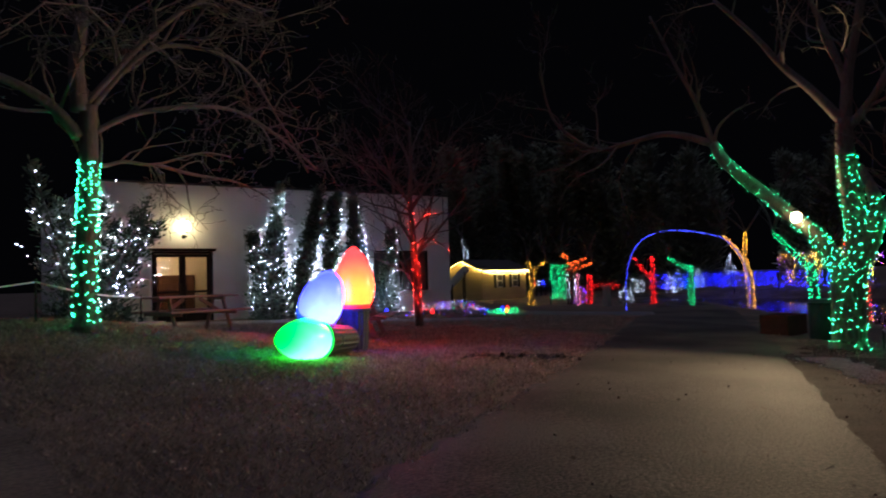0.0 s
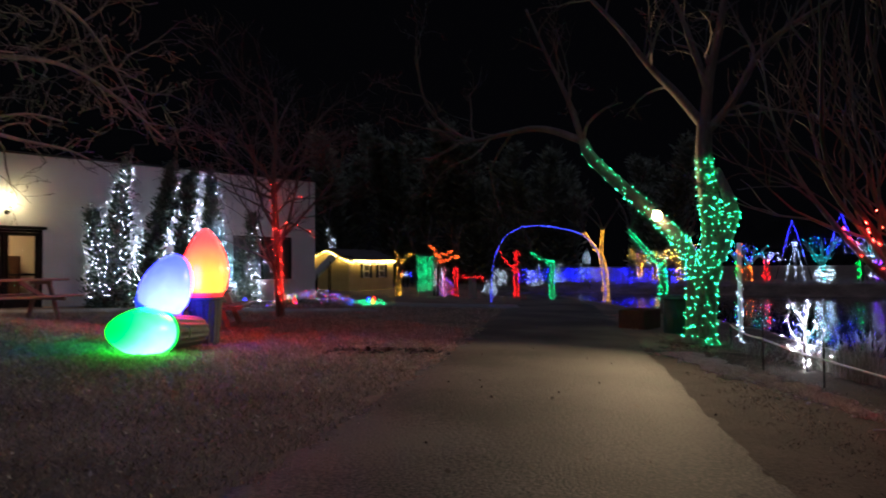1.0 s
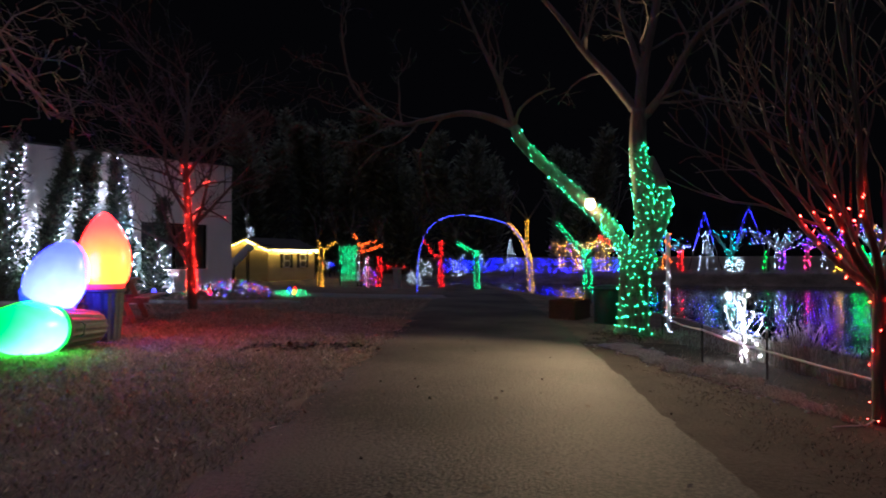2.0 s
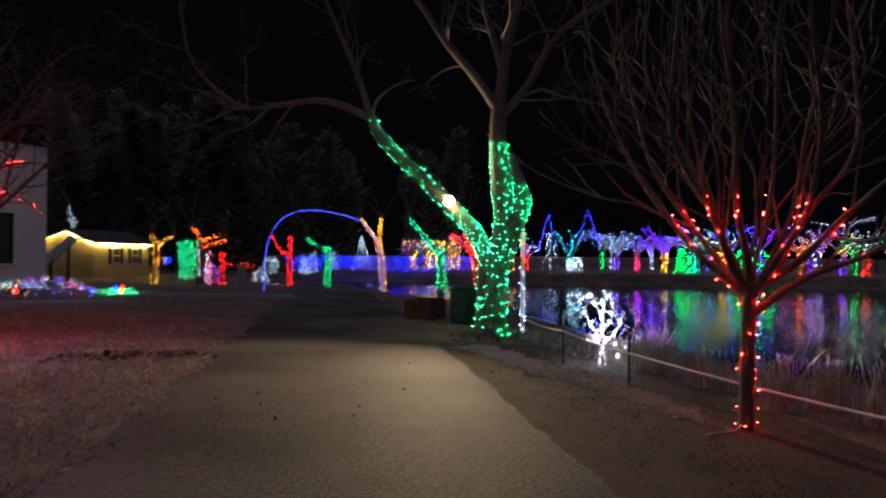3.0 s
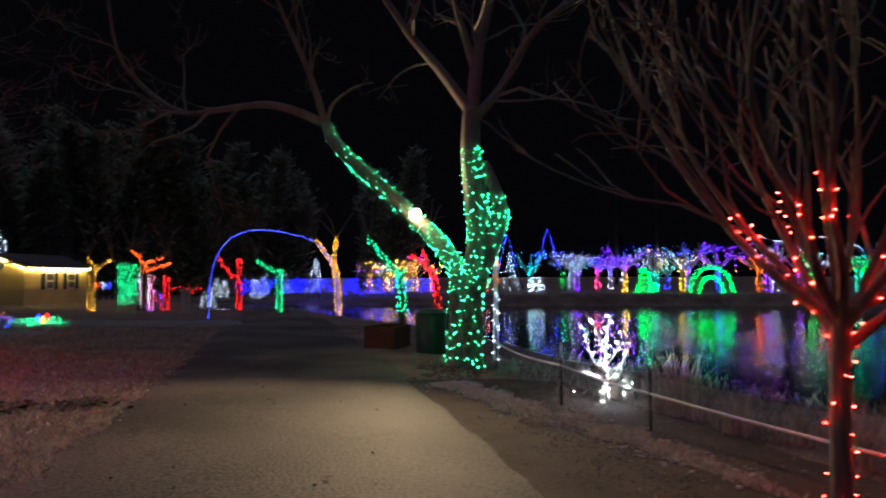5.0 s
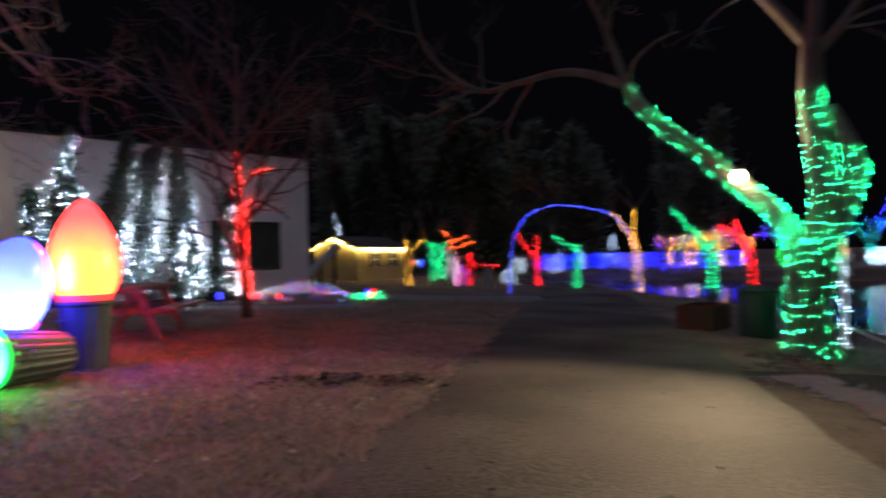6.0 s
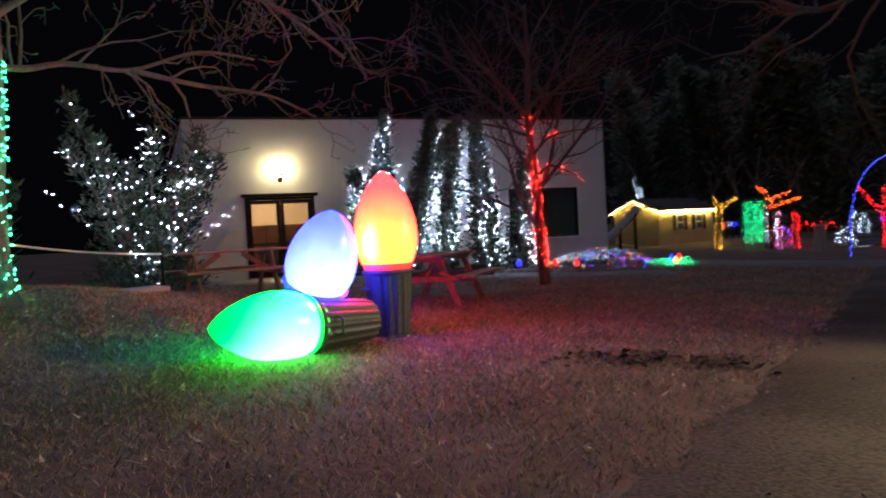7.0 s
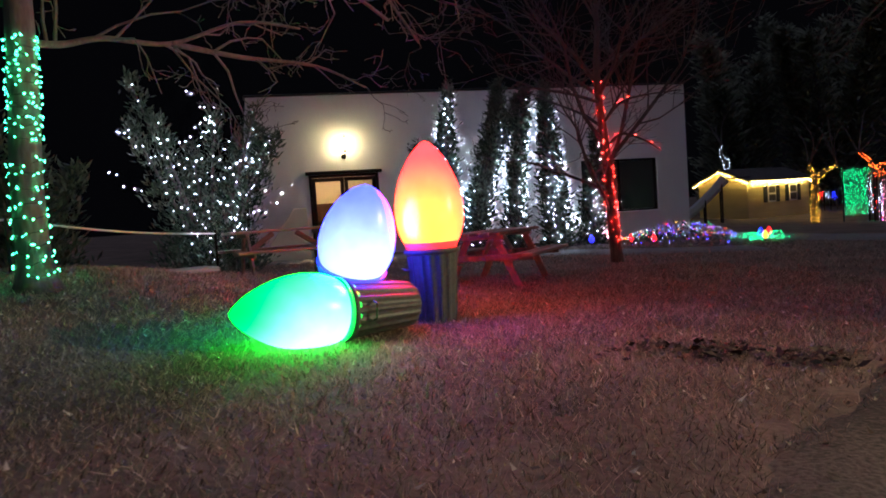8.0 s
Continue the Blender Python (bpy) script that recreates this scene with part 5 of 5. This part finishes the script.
def vase_tree(x, y, h, trunk_mat, crown_mat, label, spread=1.4, crown=58, trunk_h=1.5):
    """A small far tree: wrapped trunk, lights strung through its crown."""
    z = ground_z(x, y) - 0.03
    limbs = [([(x, y, z), (x, y, z + trunk_h * 0.5), (x, y, z + trunk_h)], 0.14, 0.11)]
    for k in range(6):
        a = 2 * math.pi * k / 6 + random.uniform(-0.3, 0.3)
        o = spread * random.uniform(0.6, 1.1)
        limbs.append(([(x, y, z + trunk_h * 0.9), (x + 0.4 * o * math.cos(a), y + 0.4 * o * math.sin(a), z + trunk_h + 0.35 * (h - trunk_h)), (x + o * math.cos(a), y + o * math.sin(a), z + h * random.uniform(0.8, 1.05))], 0.06, 0.02))
    tree, lines = bare_tree((x, y, z), label, limbs, depth=1, per=(1.2,), skip=1)
    tagged(tree, group="lit trees on the far shore")
    string_lights(tree, [wound(lines[0][0], lines[0][1], 0.05, 1, 0.2, 0.26, off=0.05, jitter=1.2)], 0.0125, trunk_mat, "trunk lights", wire=False)
    pts = []
    for line, rr in lines[1:]:
        pts += wound(line, rr, 0.1, 1, 0.4, 0.42, jitter=1.0, off=0.12)
    more = []
    for _ in range(crown):
        a, r = random.uniform(0, 6.28), 1.25 * spread * math.sqrt(random.random())
        more.append(Vector((x + r * math.cos(a), y + r * math.sin(a), z + h * (0.62 + 0.4 * random.random()) + 0.15 * noise.noise(Vector((x + r * math.cos(a) * 2, y, 1))))))
    string_lights(tree, [pts, more[::2]], 0.0080, crown_mat, "crown lights", wire=False)
    string_lights(tree, [more[1::2]], 0.0078, random.choice((S_WHITE, S_PURPLE, S_BLUE, S_WHITE, S_TEAL)), "second crown lights", wire=False)



def light_peak(x, y, h, w):
    """A gable outlined in blue lights with a white swag below its top."""
    z = ground_z(x, y)
    ob = thing("light_peak", (x, y, z), "tall gable outlined in blue lights with a white swag", "light display", "blue gables on the far shore")
    top, feet = Vector((x, y, z + h)), [Vector((x, y - w, z)), Vector((x, y + w, z))]
    for f in feet:
        part("post", Geo().tube([f, top], 0.03, 5), M_POST, ob)
    blue = [top.lerp(f, u / 44) - Vector((0.06, 0, 0)) for f in feet for u in range(27)]
    a, b = top.lerp(feet[0], 0.34), top.lerp(feet[1], 0.34)
    swag = [a.lerp(b, u / 14) - Vector((0, 0, 0.3 * abs(math.sin(2 * math.pi * u / 14)) + random.uniform(0, 0.12))) for u in range(15)]
    stuff(part("light_string", Geo().bulbs(blue, 0.0105), S_BLUE, ob, "blue string lights"))
    stuff(part("light_string", Geo().bulbs(swag, 0.009), S_WHITE, ob, "white string lights"))


light_peak(55.2, 11.7, 4.3, 1.2)
light_peak(55.7, 8.7, 4.7, 1.5)
cone_tree(53.5, 11.2, 2.9, 0.6, S_WHITE, "slim cone of white lights")
cone_tree(48.6, 24.7, 2.5, 0.7, S_WHITE, "slim cone of white lights")
for x, y, h, tm, cm, lab, sp in ((52.0, 6.1, 2.6, S_PURPLE, S_WHITE, "tree with violet and white lights", 1.3), (54.1, 4.8, 2.4, S_PINK, S_PURPLE, "tree with a violet-lit crown", 0.9), (50.2, 2.8, 2.3, S_YELLOW, S_PURPLE, "tree with yellow trunk and violet crown", 1.5),
                                 (50.1, -0.8, 2.5, S_YELLOW, S_YELLOW, "vase-shaped tree in yellow lights", 1.4), (49.7, -5.3, 2.2, S_ORANGE, S_ORANGE, "tree in orange lights", 1.2), (51.5, 12.6, 2.0, S_RED, S_WHITE, "tree with red trunk lights", 1.0),
                                 (52.5, -3.2, 2.9, S_BLUE, S_PURPLE, "tree with violet lights", 1.7), (53.0, 1.0, 2.8, S_TEAL, S_WHITE, "tree with white lights", 1.6), (50.2, -8.3, 2.4, S_GREEN, S_GREEN, "slim tree in green lights", 0.6),
                                 (50.2, -10.9, 2.3, S_TEAL, S_GREEN, "tree in green and teal lights", 1.1), (50.5, -9.0, 2.7, S_RED, S_WHITE, "tree with white crown lights", 1.6), (50.8, -15.9, 2.6, S_RED, S_PINK, "tree in red lights", 1.4),
                                 (51.5, -13.0, 3.0, S_PURPLE, S_BLUE, "tree in blue lights", 1.7), (54.5, -7.0, 3.3, S_WHITE, S_PURPLE, "tall tree with violet lights", 2.0), (55.5, -1.5, 3.4, S_PURPLE, S_BLUE, "tall tree with blue lights", 2.0),
                                 (56.0, 3.0, 3.3, S_WHITE, S_PURPLE, "tall tree with violet lights", 1.9), (57.0, 7.0, 3.0, S_WHITE, S_WHITE, "tall tree with white lights", 1.8), (49.5, -18.5, 2.8, S_GREEN, S_TEAL, "tree in teal lights", 1.6)):
    vase_tree(x, y, h, tm, cm, lab, sp)
COLOURS = (S_RED, S_GREEN, S_WHITE, S_BLUE, S_YELLOW, S_PURPLE, S_ORANGE, S_PINK, S_TEAL)
for k in range(11):
    x, y = random.uniform(50.5, 66), -22 + 38 * (k + 1.8 * random.random()) / 11
    vase_tree(x, y, random.uniform(1.6, 3.6), random.choice(COLOURS), random.choice((S_WHITE, S_PURPLE, S_BLUE, S_TEAL, S_YELLOW)), "bare tree strung with coloured lights", random.uniform(0.6, 1.7), random.randint(10, 46), random.uniform(0.8, 1.6))
for x, y, mat in ((49.9, 21.0, S_YELLOW), (50.4, 20.0, S_YELLOW), (49.6, 19.2, S_YELLOW), (50.8, 18.4, S_YELLOW), (49.8, 17.4, S_YELLOW), (50.3, 16.2, S_YELLOW)):
    vase_tree(x, y, random.uniform(1.9, 2.5), mat, mat, "small tree in golden lights behind the blue curtain", 0.75, 60, 1.0)
light_curtain((49.88, 6.9), (49.9, 6.7), 0.12, 1.42, 0.1, S_GREEN, "narrow upright panel of green lights", posts=2, size=0.013)


def snowflake(x, y, z, r):
    ob = thing("light_snowflake", (x, y, ground_z(x, y)), "white light snowflake on a post", "light display")
    part("post", Geo().tube([(x, y, ground_z(x, y)), (x, y, z + r)], 0.03), M_POST, ob)
    pts = []
    for k in range(8):
        a = math.pi * k / 4
        for i in range(1, 9):
            pts.append((x, y + r * i / 8 * math.cos(a), z + r * i / 8 * math.sin(a)))
        for s in (-0.5, 0.5):
            for i in (1, 2):
                pts.append((x, y + r * 0.6 * math.cos(a) + 0.13 * i * math.cos(a + s), z + r * 0.6 * math.sin(a) + 0.13 * i * math.sin(a + s)))
    stuff(part("light_string", Geo().bulbs(pts, 0.013), S_WHITE, ob))


snowflake(47.7, 8.35, 0.55, 0.5)


def light_hoop(x, y0, y1, h, material, label):
    ob = thing("light_hoop", (x, (y0 + y1) / 2, ground_z(x, (y0 + y1) / 2)), label, "light display")
    z = ground_z(x, y0)
    line = [Vector((x, (y0 + y1) / 2 + (y1 - y0) / 2 * math.cos(math.pi * i / 24), z + h * math.sin(math.pi * i / 24))) for i in range(25)]
    part("frame", Geo().tube(line, 0.06, 6), M_POST, ob)
    stuff(part("light_string", Geo().bulbs(wound(line, [0.08] * 25, 0, 1, 0.12, 0.17), 0.014), material, ob))


light_hoop(48.9, -1.2, -3.7, 1.6, S_GREEN, "outer hoop of green lights")
light_hoop(48.6, -1.7, -3.1, 1.0, S_GREEN, "inner hoop of green lights")


def light_bell(x, y, h, r):
    z = ground_z(x, y)
    ob = thing("light_bell", (x, y, z), "bell-shaped frame covered in green lights", "light display")
    part("pole", Geo().tube([(x, y, z), (x, y, z + h)], 0.04), M_POST, ob)
    pts = []
    for i in range(11):
        u = i / 10
        rr = r * (1 - 0.8 * u ** 0.8)
        for k in range(10):
            a = 2 * math.pi * (k + 0.4 * i) / 10
            pts.append((x + rr * math.cos(a), y + rr * math.sin(a) + 0.25 * u, z + 0.05 + h * u))
    stuff(part("light_string", Geo().bulbs(pts, 0.014), S_GREEN, ob))


light_bell(49.2, 1.4, 1.5, 0.75)


def light_box(x, y, w, z1):
    z = ground_z(x, y)
    ob = thing("light_gift", (x, y, z), "gift-box frame outlined in pale blue lights", "light display")
    c = [(sx3 * w / 2, sy3 * w / 2) for sx3, sy3 in ((-1, -1), (1, -1), (1, 1), (-1, 1))]
    lines = [[(x + a, y + b, z), (x + a, y + b, z1)] for a, b in c]
    for zz in (z + 0.05, z1):
        lines += [[(x + c[i][0], y + c[i][1], zz), (x + c[(i + 1) % 4][0], y + c[(i + 1) % 4][1], zz)] for i in range(4)]
    lines += [[(x - w / 2, y - w / 2, (z + z1) / 2), (x - w / 2, y + w / 2, (z + z1) / 2)], [(x - w / 2, y, z), (x - w / 2, y, z1)]]
    pts, g = [], Geo()
    for a, b in lines:
        a, b = Vector(a), Vector(b)
        g.tube([a, b], 0.02, 5)
        k = int((b - a).length / 0.11)
        pts += [a.lerp(b, i / k) for i in range(k + 1)]
    part("frame", g, M_POST, ob)
    stuff(part("light_string", Geo().bulbs(pts, 0.015), glow("pale_blue_bulbs", (0.10, 0.25, 1.0), 14), ob))


light_box(50.6, -13.8, 1.5, 2.0)

# strings hung high between the far trees
for k, (y0, y1, zz, mat) in enumerate(((-2, -6, 3.4, S_PURPLE), (-6, -10, 3.7, S_WHITE), (2, -3, 3.0, S_BLUE), (7, 1, 2.7, S_PURPLE), (-10, -15, 3.3, S_WHITE), (-14, -19, 3.0, S_PINK))):
    a, b = Vector((52.5, y0, zz)), Vector((52.5, y1, zz + 0.2))
    ob = thing("light_string", (52.5, y0, ground_z(52.5, y0)), "string of lights hung between two poles", "light string", "light strings over the far shore")
    pts = [a.lerp(b, i / 40) + Vector((0, 0, -0.5 * math.sin(math.pi * i / 40) + random.gauss(0, 0.06))) for i in range(41)]
    for e in (a, b):
        part("pole", Geo().tube([(e.x, e.y, ground_z(e.x, e.y)), tuple(e)], 0.05), M_POST, ob)
    stuff(part("light_string", Geo().bulbs(pts, 0.010), mat, ob))
    part("wire", Geo().tube(pts, 0.008, 3), M_WIRE, ob)

# two tall unlit floodlight masts beyond the far shore
for x, y, h in ((94, 5.1, 16.3), (94, 0.1, 19.0)):
    z = ground_z(x, y)
    ob = thing("floodlight_mast", (x, y, z), "tall unlit floodlight mast", "mast", "floodlight masts")
    part("mast", Geo().tube([(x, y, z - 0.2), (x, y, h)], [0.2, 0.1], 10), M_POST, ob)
    part("crossbar", Geo().box((x, y, h), (0.15, 1.6, 0.12)), M_POST, ob)
    for k in (-0.6, -0.2, 0.2, 0.6):
        part("floodlight", Geo().box((x - 0.15, y + k, h + 0.25), (0.3, 0.32, 0.34), bevel=0.04), M_POST, ob)

# dark evergreens behind the cottage
random.seed(81)
for x, y, h, r in ((43, 47, 13, 5.0), (48, 43, 15, 5.5), (52, 38, 14, 5.2), (55, 32, 12, 5.0), (63, 25, 12, 4.5)):
    tr, _ = evergreen("tree", (x, y, ground_z(x, y)), h, r, 3800, "large dark evergreen tree in the distance", M_DARKLEAF, 11, 0.35, 0.6, outward=(0.2, 1.0))
    tagged(tr, group="dark trees in the distance")

# dark shrubs and trees behind the rise, west of the building
for x, y, h, r in ((1.5, 17.5, 3.2, 1.4), (-0.8, 16.5, 3.6, 1.6), (-3.5, 17.5, 4.2, 1.8)):
    tr, _ = evergreen("shrub", (x, y, ground_z(x, y)), h, r, 700, "dark unlit evergreen shrub", M_NEEDLE, 5, 0.45, 0.22)

rope2 = thing("rope_fence", (1.5, 12.5, ground_z(1.5, 12.5)), "low pale rope fence on thin posts behind the rise", "fence")
r2 = [Vector((x, y, ground_z(x, y) + 0.62)) for x, y in ((-1.5, 10.6), (2.86, 11.6), (5.0, 13.9))]
for p in r2:
    part("post", Geo().tube([(p.x, p.y, p.z - 0.75), (p.x, p.y, p.z + 0.05)], 0.018), M_POST, rope2)
for a, b in zip(r2, r2[1:]):
    part("rope", Geo().tube([a.lerp(b, i / 8) - Vector((0, 0, 0.06 * math.sin(math.pi * i / 8))) for i in range(9)], 0.013, 6), M_ROPE, rope2)


# ---- ground cover ----
def scatter(count, box, keep, height, width, material, name, label, seed, lean=0.5, base=0.0):
    """Single blades standing on the ground, in one mesh."""
    rng = np.random.default_rng(seed)
    x, y = rng.uniform(box[0], box[1], count), rng.uniform(box[2], box[3], count)
    ok = keep(x, y)
    x, y = x[ok], y[ok]
    z = heights(x, y) + base
    n = len(x)
    a, l = rng.uniform(0, 2 * np.pi, n), rng.uniform(height[0], height[1], n)
    tx, ty = rng.normal(0, lean, n) * l, rng.normal(0, lean, n) * l
    wx, wy = np.cos(a) * width, np.sin(a) * width
    v = np.stack([np.stack([x - wx, y - wy, z - 0.01], -1), np.stack([x + wx, y + wy, z - 0.01], -1), np.stack([x + tx, y + ty, z + l], -1)], 1).reshape(-1, 3)
    me = bpy.data.meshes.new(name)
    me.vertices.add(3 * n)
    me.vertices.foreach_set("co", v.ravel())
    me.loops.add(3 * n)
    me.loops.foreach_set("vertex_index", np.arange(3 * n, dtype=np.int32))
    me.polygons.add(n)
    me.polygons.foreach_set("loop_start", np.arange(0, 3 * n, 3, dtype=np.int32))
    me.update(calc_edges=True)
    me.materials.append(material)
    return tagged(new(name, me), label, name.replace("_", " "), "", "stuff")


def road_offset(x, y):
    """Metres from the road's centre line near the camera."""
    return np.abs((x - 6.9) * -0.497 + (y - 3.17) * 0.868)


def road_side(x, y):
    """Signed metres from the road's centre line, positive on the lawn side."""
    return (x - 6.9) * -0.497 + (y - 3.17) * 0.868


lawn = lambda x, y: (road_offset(x, y) > 1.62) & (shore_distance(x, y) > 3.0) & (y < 20.5)
scatter(170000, (2.0, 13.0, 2.5, 13.0), lambda x, y: (road_side(x, y) > 1.42 - 0.3 * np.sin(x * 7.3 + y * 3.1) * np.sin(y * 9.7 - x * 4.3)), (0.015, 0.055), 0.0035, M_BLADE, "lawn_grass", "short dormant straw-coloured lawn grass", 1, 0.9)
scatter(50000, (-2.0, 20.0, 6.0, 20.0), lawn, (0.02, 0.07), 0.006, M_BLADE, "lawn_grass", "short dormant straw-coloured lawn grass", 2, 0.9)
scatter(26000, (3.0, 15.0, -3.0, 6.0), lambda x, y: (road_side(x, y) < -1.95) & (y < 4 + 0.2 * x) & (shore_distance(x, y) > 2.0), (0.015, 0.05), 0.004, M_BLADE, "verge_grass", "sparse dry grass on the road verge", 3, 0.9)
def clumps(x, y):
    return np.sin(x * 2.3 + 0.7) * np.sin(y * 2.9 + x * 0.6) + 0.6 * np.sin(x * 6.1) * np.sin(y * 5.3 + 1) > 0.42


scatter(1800, (2.0, 17.0, -7.0, 3.0), lambda x, y: (shore_distance(x, y) > -0.4) & (shore_distance(x, y) < 3.0) & clumps(x, y) & (road_offset(x, y) > 3.5), (0.15, 0.5), 0.0026, M_REED, "reeds", "dry reeds along the bank", 4, 0.4)
scatter(16000, (2.0, 17.0, -7.0, 4.0), lambda x, y: (shore_distance(x, y) > -0.2) & (shore_distance(x, y) < 3.8) & (road_offset(x, y) > 2.9), (0.05, 0.22), 0.004, M_REED, "reeds", "short dry grass along the bank", 14, 0.6)

# line of pale dry grass along the top of the bank, under the rope
CREST = [(11.6, 3.75), (11.0, 3.1), (10.4, 2.6), (9.72, 1.98), (9.05, 1.42), (8.5, 0.95), (7.8, 0.42), (6.6, -0.42), (4.5, -1.9)]


def crest_distance(x, y):
    d = np.full(np.shape(x), 1e9)
    for (ax, ay), (bx, by) in zip(CREST, CREST[1:]):
        ex, ey = bx - ax, by - ay
        u = np.clip(((x - ax) * ex + (y - ay) * ey) / (ex * ex + ey * ey), 0, 1)
        d = np.minimum(d, np.hypot(x - ax - u * ex, y - ay - u * ey))
    return d


scatter(420000, (4.5, 12.0, -2.2, 4.2), lambda x, y: crest_distance(x, y) < (0.22 + 0.16 * np.sin(x * 4.7) * np.sin(y * 7.1 + x) + 0.08 * np.sin(x * 31) * np.sin(y * 27)) * np.clip((x - 7.9) / 1.6, 0.0, 1), (0.012, 0.045), 0.0045, surface("pale_dry_grass", (0.30, 0.28, 0.22), (0.72, 0.68, 0.57), 0.85, 0, 1.2, 9, 0, island=0.75), "bank_grass", "pale dry grass and leaf scraps along the top of the bank", 15, 0.9, 0.012)


def reed_clump(x, y, h, n, rng):
    """One tuft of tall arching dry grass."""
    z = ground_z(x, y)
    ob = thing("reed_clump", (x, y, z), "tuft of tall pale dry grass on the bank", "grass", "grass tufts on the bank")
    blades = Geo()
    for k in range(n):
        a, l, out = rng.uniform(0, 6.28), h * rng.uniform(0.45, 1.0), abs(rng.gauss(0, 0.30)) * h
        bx2, by2 = x + rng.gauss(0, 0.07), y + rng.gauss(0, 0.07)
        w = Vector((-math.sin(a), math.cos(a), 0)) * rng.uniform(0.0018, 0.0034)
        p0, p1, p2, p3 = [Vector((bx2 + math.cos(a) * out * u * u, by2 + math.sin(a) * out * u * u, z - 0.02 + l * (u - 0.12 * u ** 4))) for u in (0, 0.45, 0.78, 1.0)]
        blades.add([tuple(p) for p in (p0 - w, p0 + w, p1 + w, p1 - w, p2 + w * 0.7, p2 - w * 0.7, p3)], [(0, 1, 2, 3), (3, 2, 4, 5), (5, 4, 6)])
    stuff(part("tuft", blades, M_REED, ob))


tufts = random.Random(27)
for x, y, h in ((10.55, 1.15, 0.85), (10.75, 1.35, 0.7), (9.06, 0.10, 0.72), (9.25, -0.28, 0.66), (8.75, -0.55, 0.78), (8.45, -0.75, 0.72), (9.7, 0.35, 0.5), (8.0, -1.15, 0.65), (9.9, 0.75, 0.5),
                (11.6, 1.7, 0.55), (12.4, 2.2, 0.5), (6.6, -2.2, 0.7), (9.6, -0.4, 0.6)):
    reed_clump(x, y, h * 0.86, 140, tufts)
scatter(5000, (36.0, 52.0, -20.0, 24.0), lambda x, y: (shore_distance(x, y) > -0.2) & (shore_distance(x, y) < 1.5), (0.05, 0.2), 0.02, M_NEEDLE, "reeds", "dark low growth along the far bank", 5, 0.4)


def pebbles():
    rng = random.Random(9)
    g = Geo()
    line = CREST[:6]
    for _ in range(800):
        i = rng.randrange(len(line) - 1)
        t = rng.random()
        x = line[i][0] + (line[i + 1][0] - line[i][0]) * t + rng.gauss(0, 0.16)
        y = line[i][1] + (line[i + 1][1] - line[i][1]) * t + rng.gauss(0, 0.16)
        s = rng.uniform(0.008, 0.028)
        z = ground_z(x, y) + 0.012
        a = rng.uniform(0, 6)
        top = [(x + s * rng.uniform(0.5, 0.8) * math.cos(a + k * 1.257), y + s * rng.uniform(0.5, 0.8) * math.sin(a + k * 1.257), z + s * rng.uniform(0.4, 0.6)) for k in range(5)]
        low = [(x + s * math.cos(a + k * 1.257), y + s * math.sin(a + k * 1.257), z - 0.01) for k in range(5)]
        g.add(low + top, [(k, (k + 1) % 5, 5 + (k + 1) % 5, 5 + k) for k in range(5)] + [(5, 6, 7, 8, 9)])
    tagged(part("pebbles", g, M_STONE), "pale pebbles and gravel along the top of the bank", "pebbles", "", "stuff")


pebbles()


def leaf_litter():
    rng = random.Random(10)
    g = Geo()
    for cx2, cy2, rx2, ry2, n in ((8.55, 6.95, 0.30, 0.2, 150), (8.95, 6.5, 0.27, 0.18, 140), (8.2, 7.25, 0.2, 0.1, 60)):
        for _ in range(n):
            x, y = cx2 + rng.gauss(0, rx2) * 0.7, cy2 + rng.gauss(0, ry2) * 0.8
            s, a = rng.uniform(0.02, 0.05), rng.uniform(0, 6)
            z = ground_z(x, y) + rng.uniform(0.02, 0.055)
            d = Vector((math.cos(a), math.sin(a), rng.gauss(0, 0.3))) * s
            e = Vector((-math.sin(a), math.cos(a), rng.gauss(0, 0.3))) * s * 0.6
            c = Vector((x, y, z))
            g.add([tuple(c - d), tuple(c - e), tuple(c + d), tuple(c + e)], [(0, 1, 2, 3)])
    for _ in range(40):
        x, y = rng.uniform(3, 11), rng.uniform(0.5, 6)
        s, a = rng.uniform(0.02, 0.04), rng.uniform(0, 6)
        c = Vector((x, y, ground_z(x, y) + 0.045))
        d, e = Vector((math.cos(a), math.sin(a), 0.2)) * s, Vector((-math.sin(a), math.cos(a), 0.1)) * s * 0.6
        g.add([tuple(c - d), tuple(c - e), tuple(c + d), tuple(c + e)], [(0, 1, 2, 3)])
    tagged(part("leaf_litter", g, M_LITTER), "dark fallen leaves in patches on the lawn and road", "fallen leaves", "", "stuff")


leaf_litter()
# small dark scraps over the darker verge strip
scatter(80000, (1.0, 13.5, -4.0, 4.6), lambda x, y: (road_side(x, y) < -1.84 - 0.08 * np.sin(x * 5.1) + 0.26 * np.sin(x * 8.3 + y * 2.1) * np.sin(y * 10.7 - x * 5.3)) & (road_side(x, y) > -2.6 + 0.2 * np.sin(x * 1.7)), (0.004, 0.02), 0.0065, M_SCRAPS, "fallen_leaves", "dark leaf scraps along the road verge", 7, 1.6, 0.012)
scatter(2600, (2.5, 12.0, 2.0, 12.0), lambda x, y: road_side(x, y) > 1.3, (0.004, 0.02), 0.014, surface("pale_dry_leaves", (0.25, 0.20, 0.14), (0.62, 0.55, 0.45), 0.8, 0, 3, 20, 0, island=0.8), "fallen_leaves", "pale dry leaf scraps scattered over the lawn", 6, 1.4, 0.03)
scatter(160, (2.0, 14.0, -1.0, 8.0), lambda x, y: road_offset(x, y) < 1.6, (0.003, 0.015), 0.012, M_SCRAPS, "fallen_leaves", "few dark leaf scraps lying on the road", 8, 1.5, 0.045)
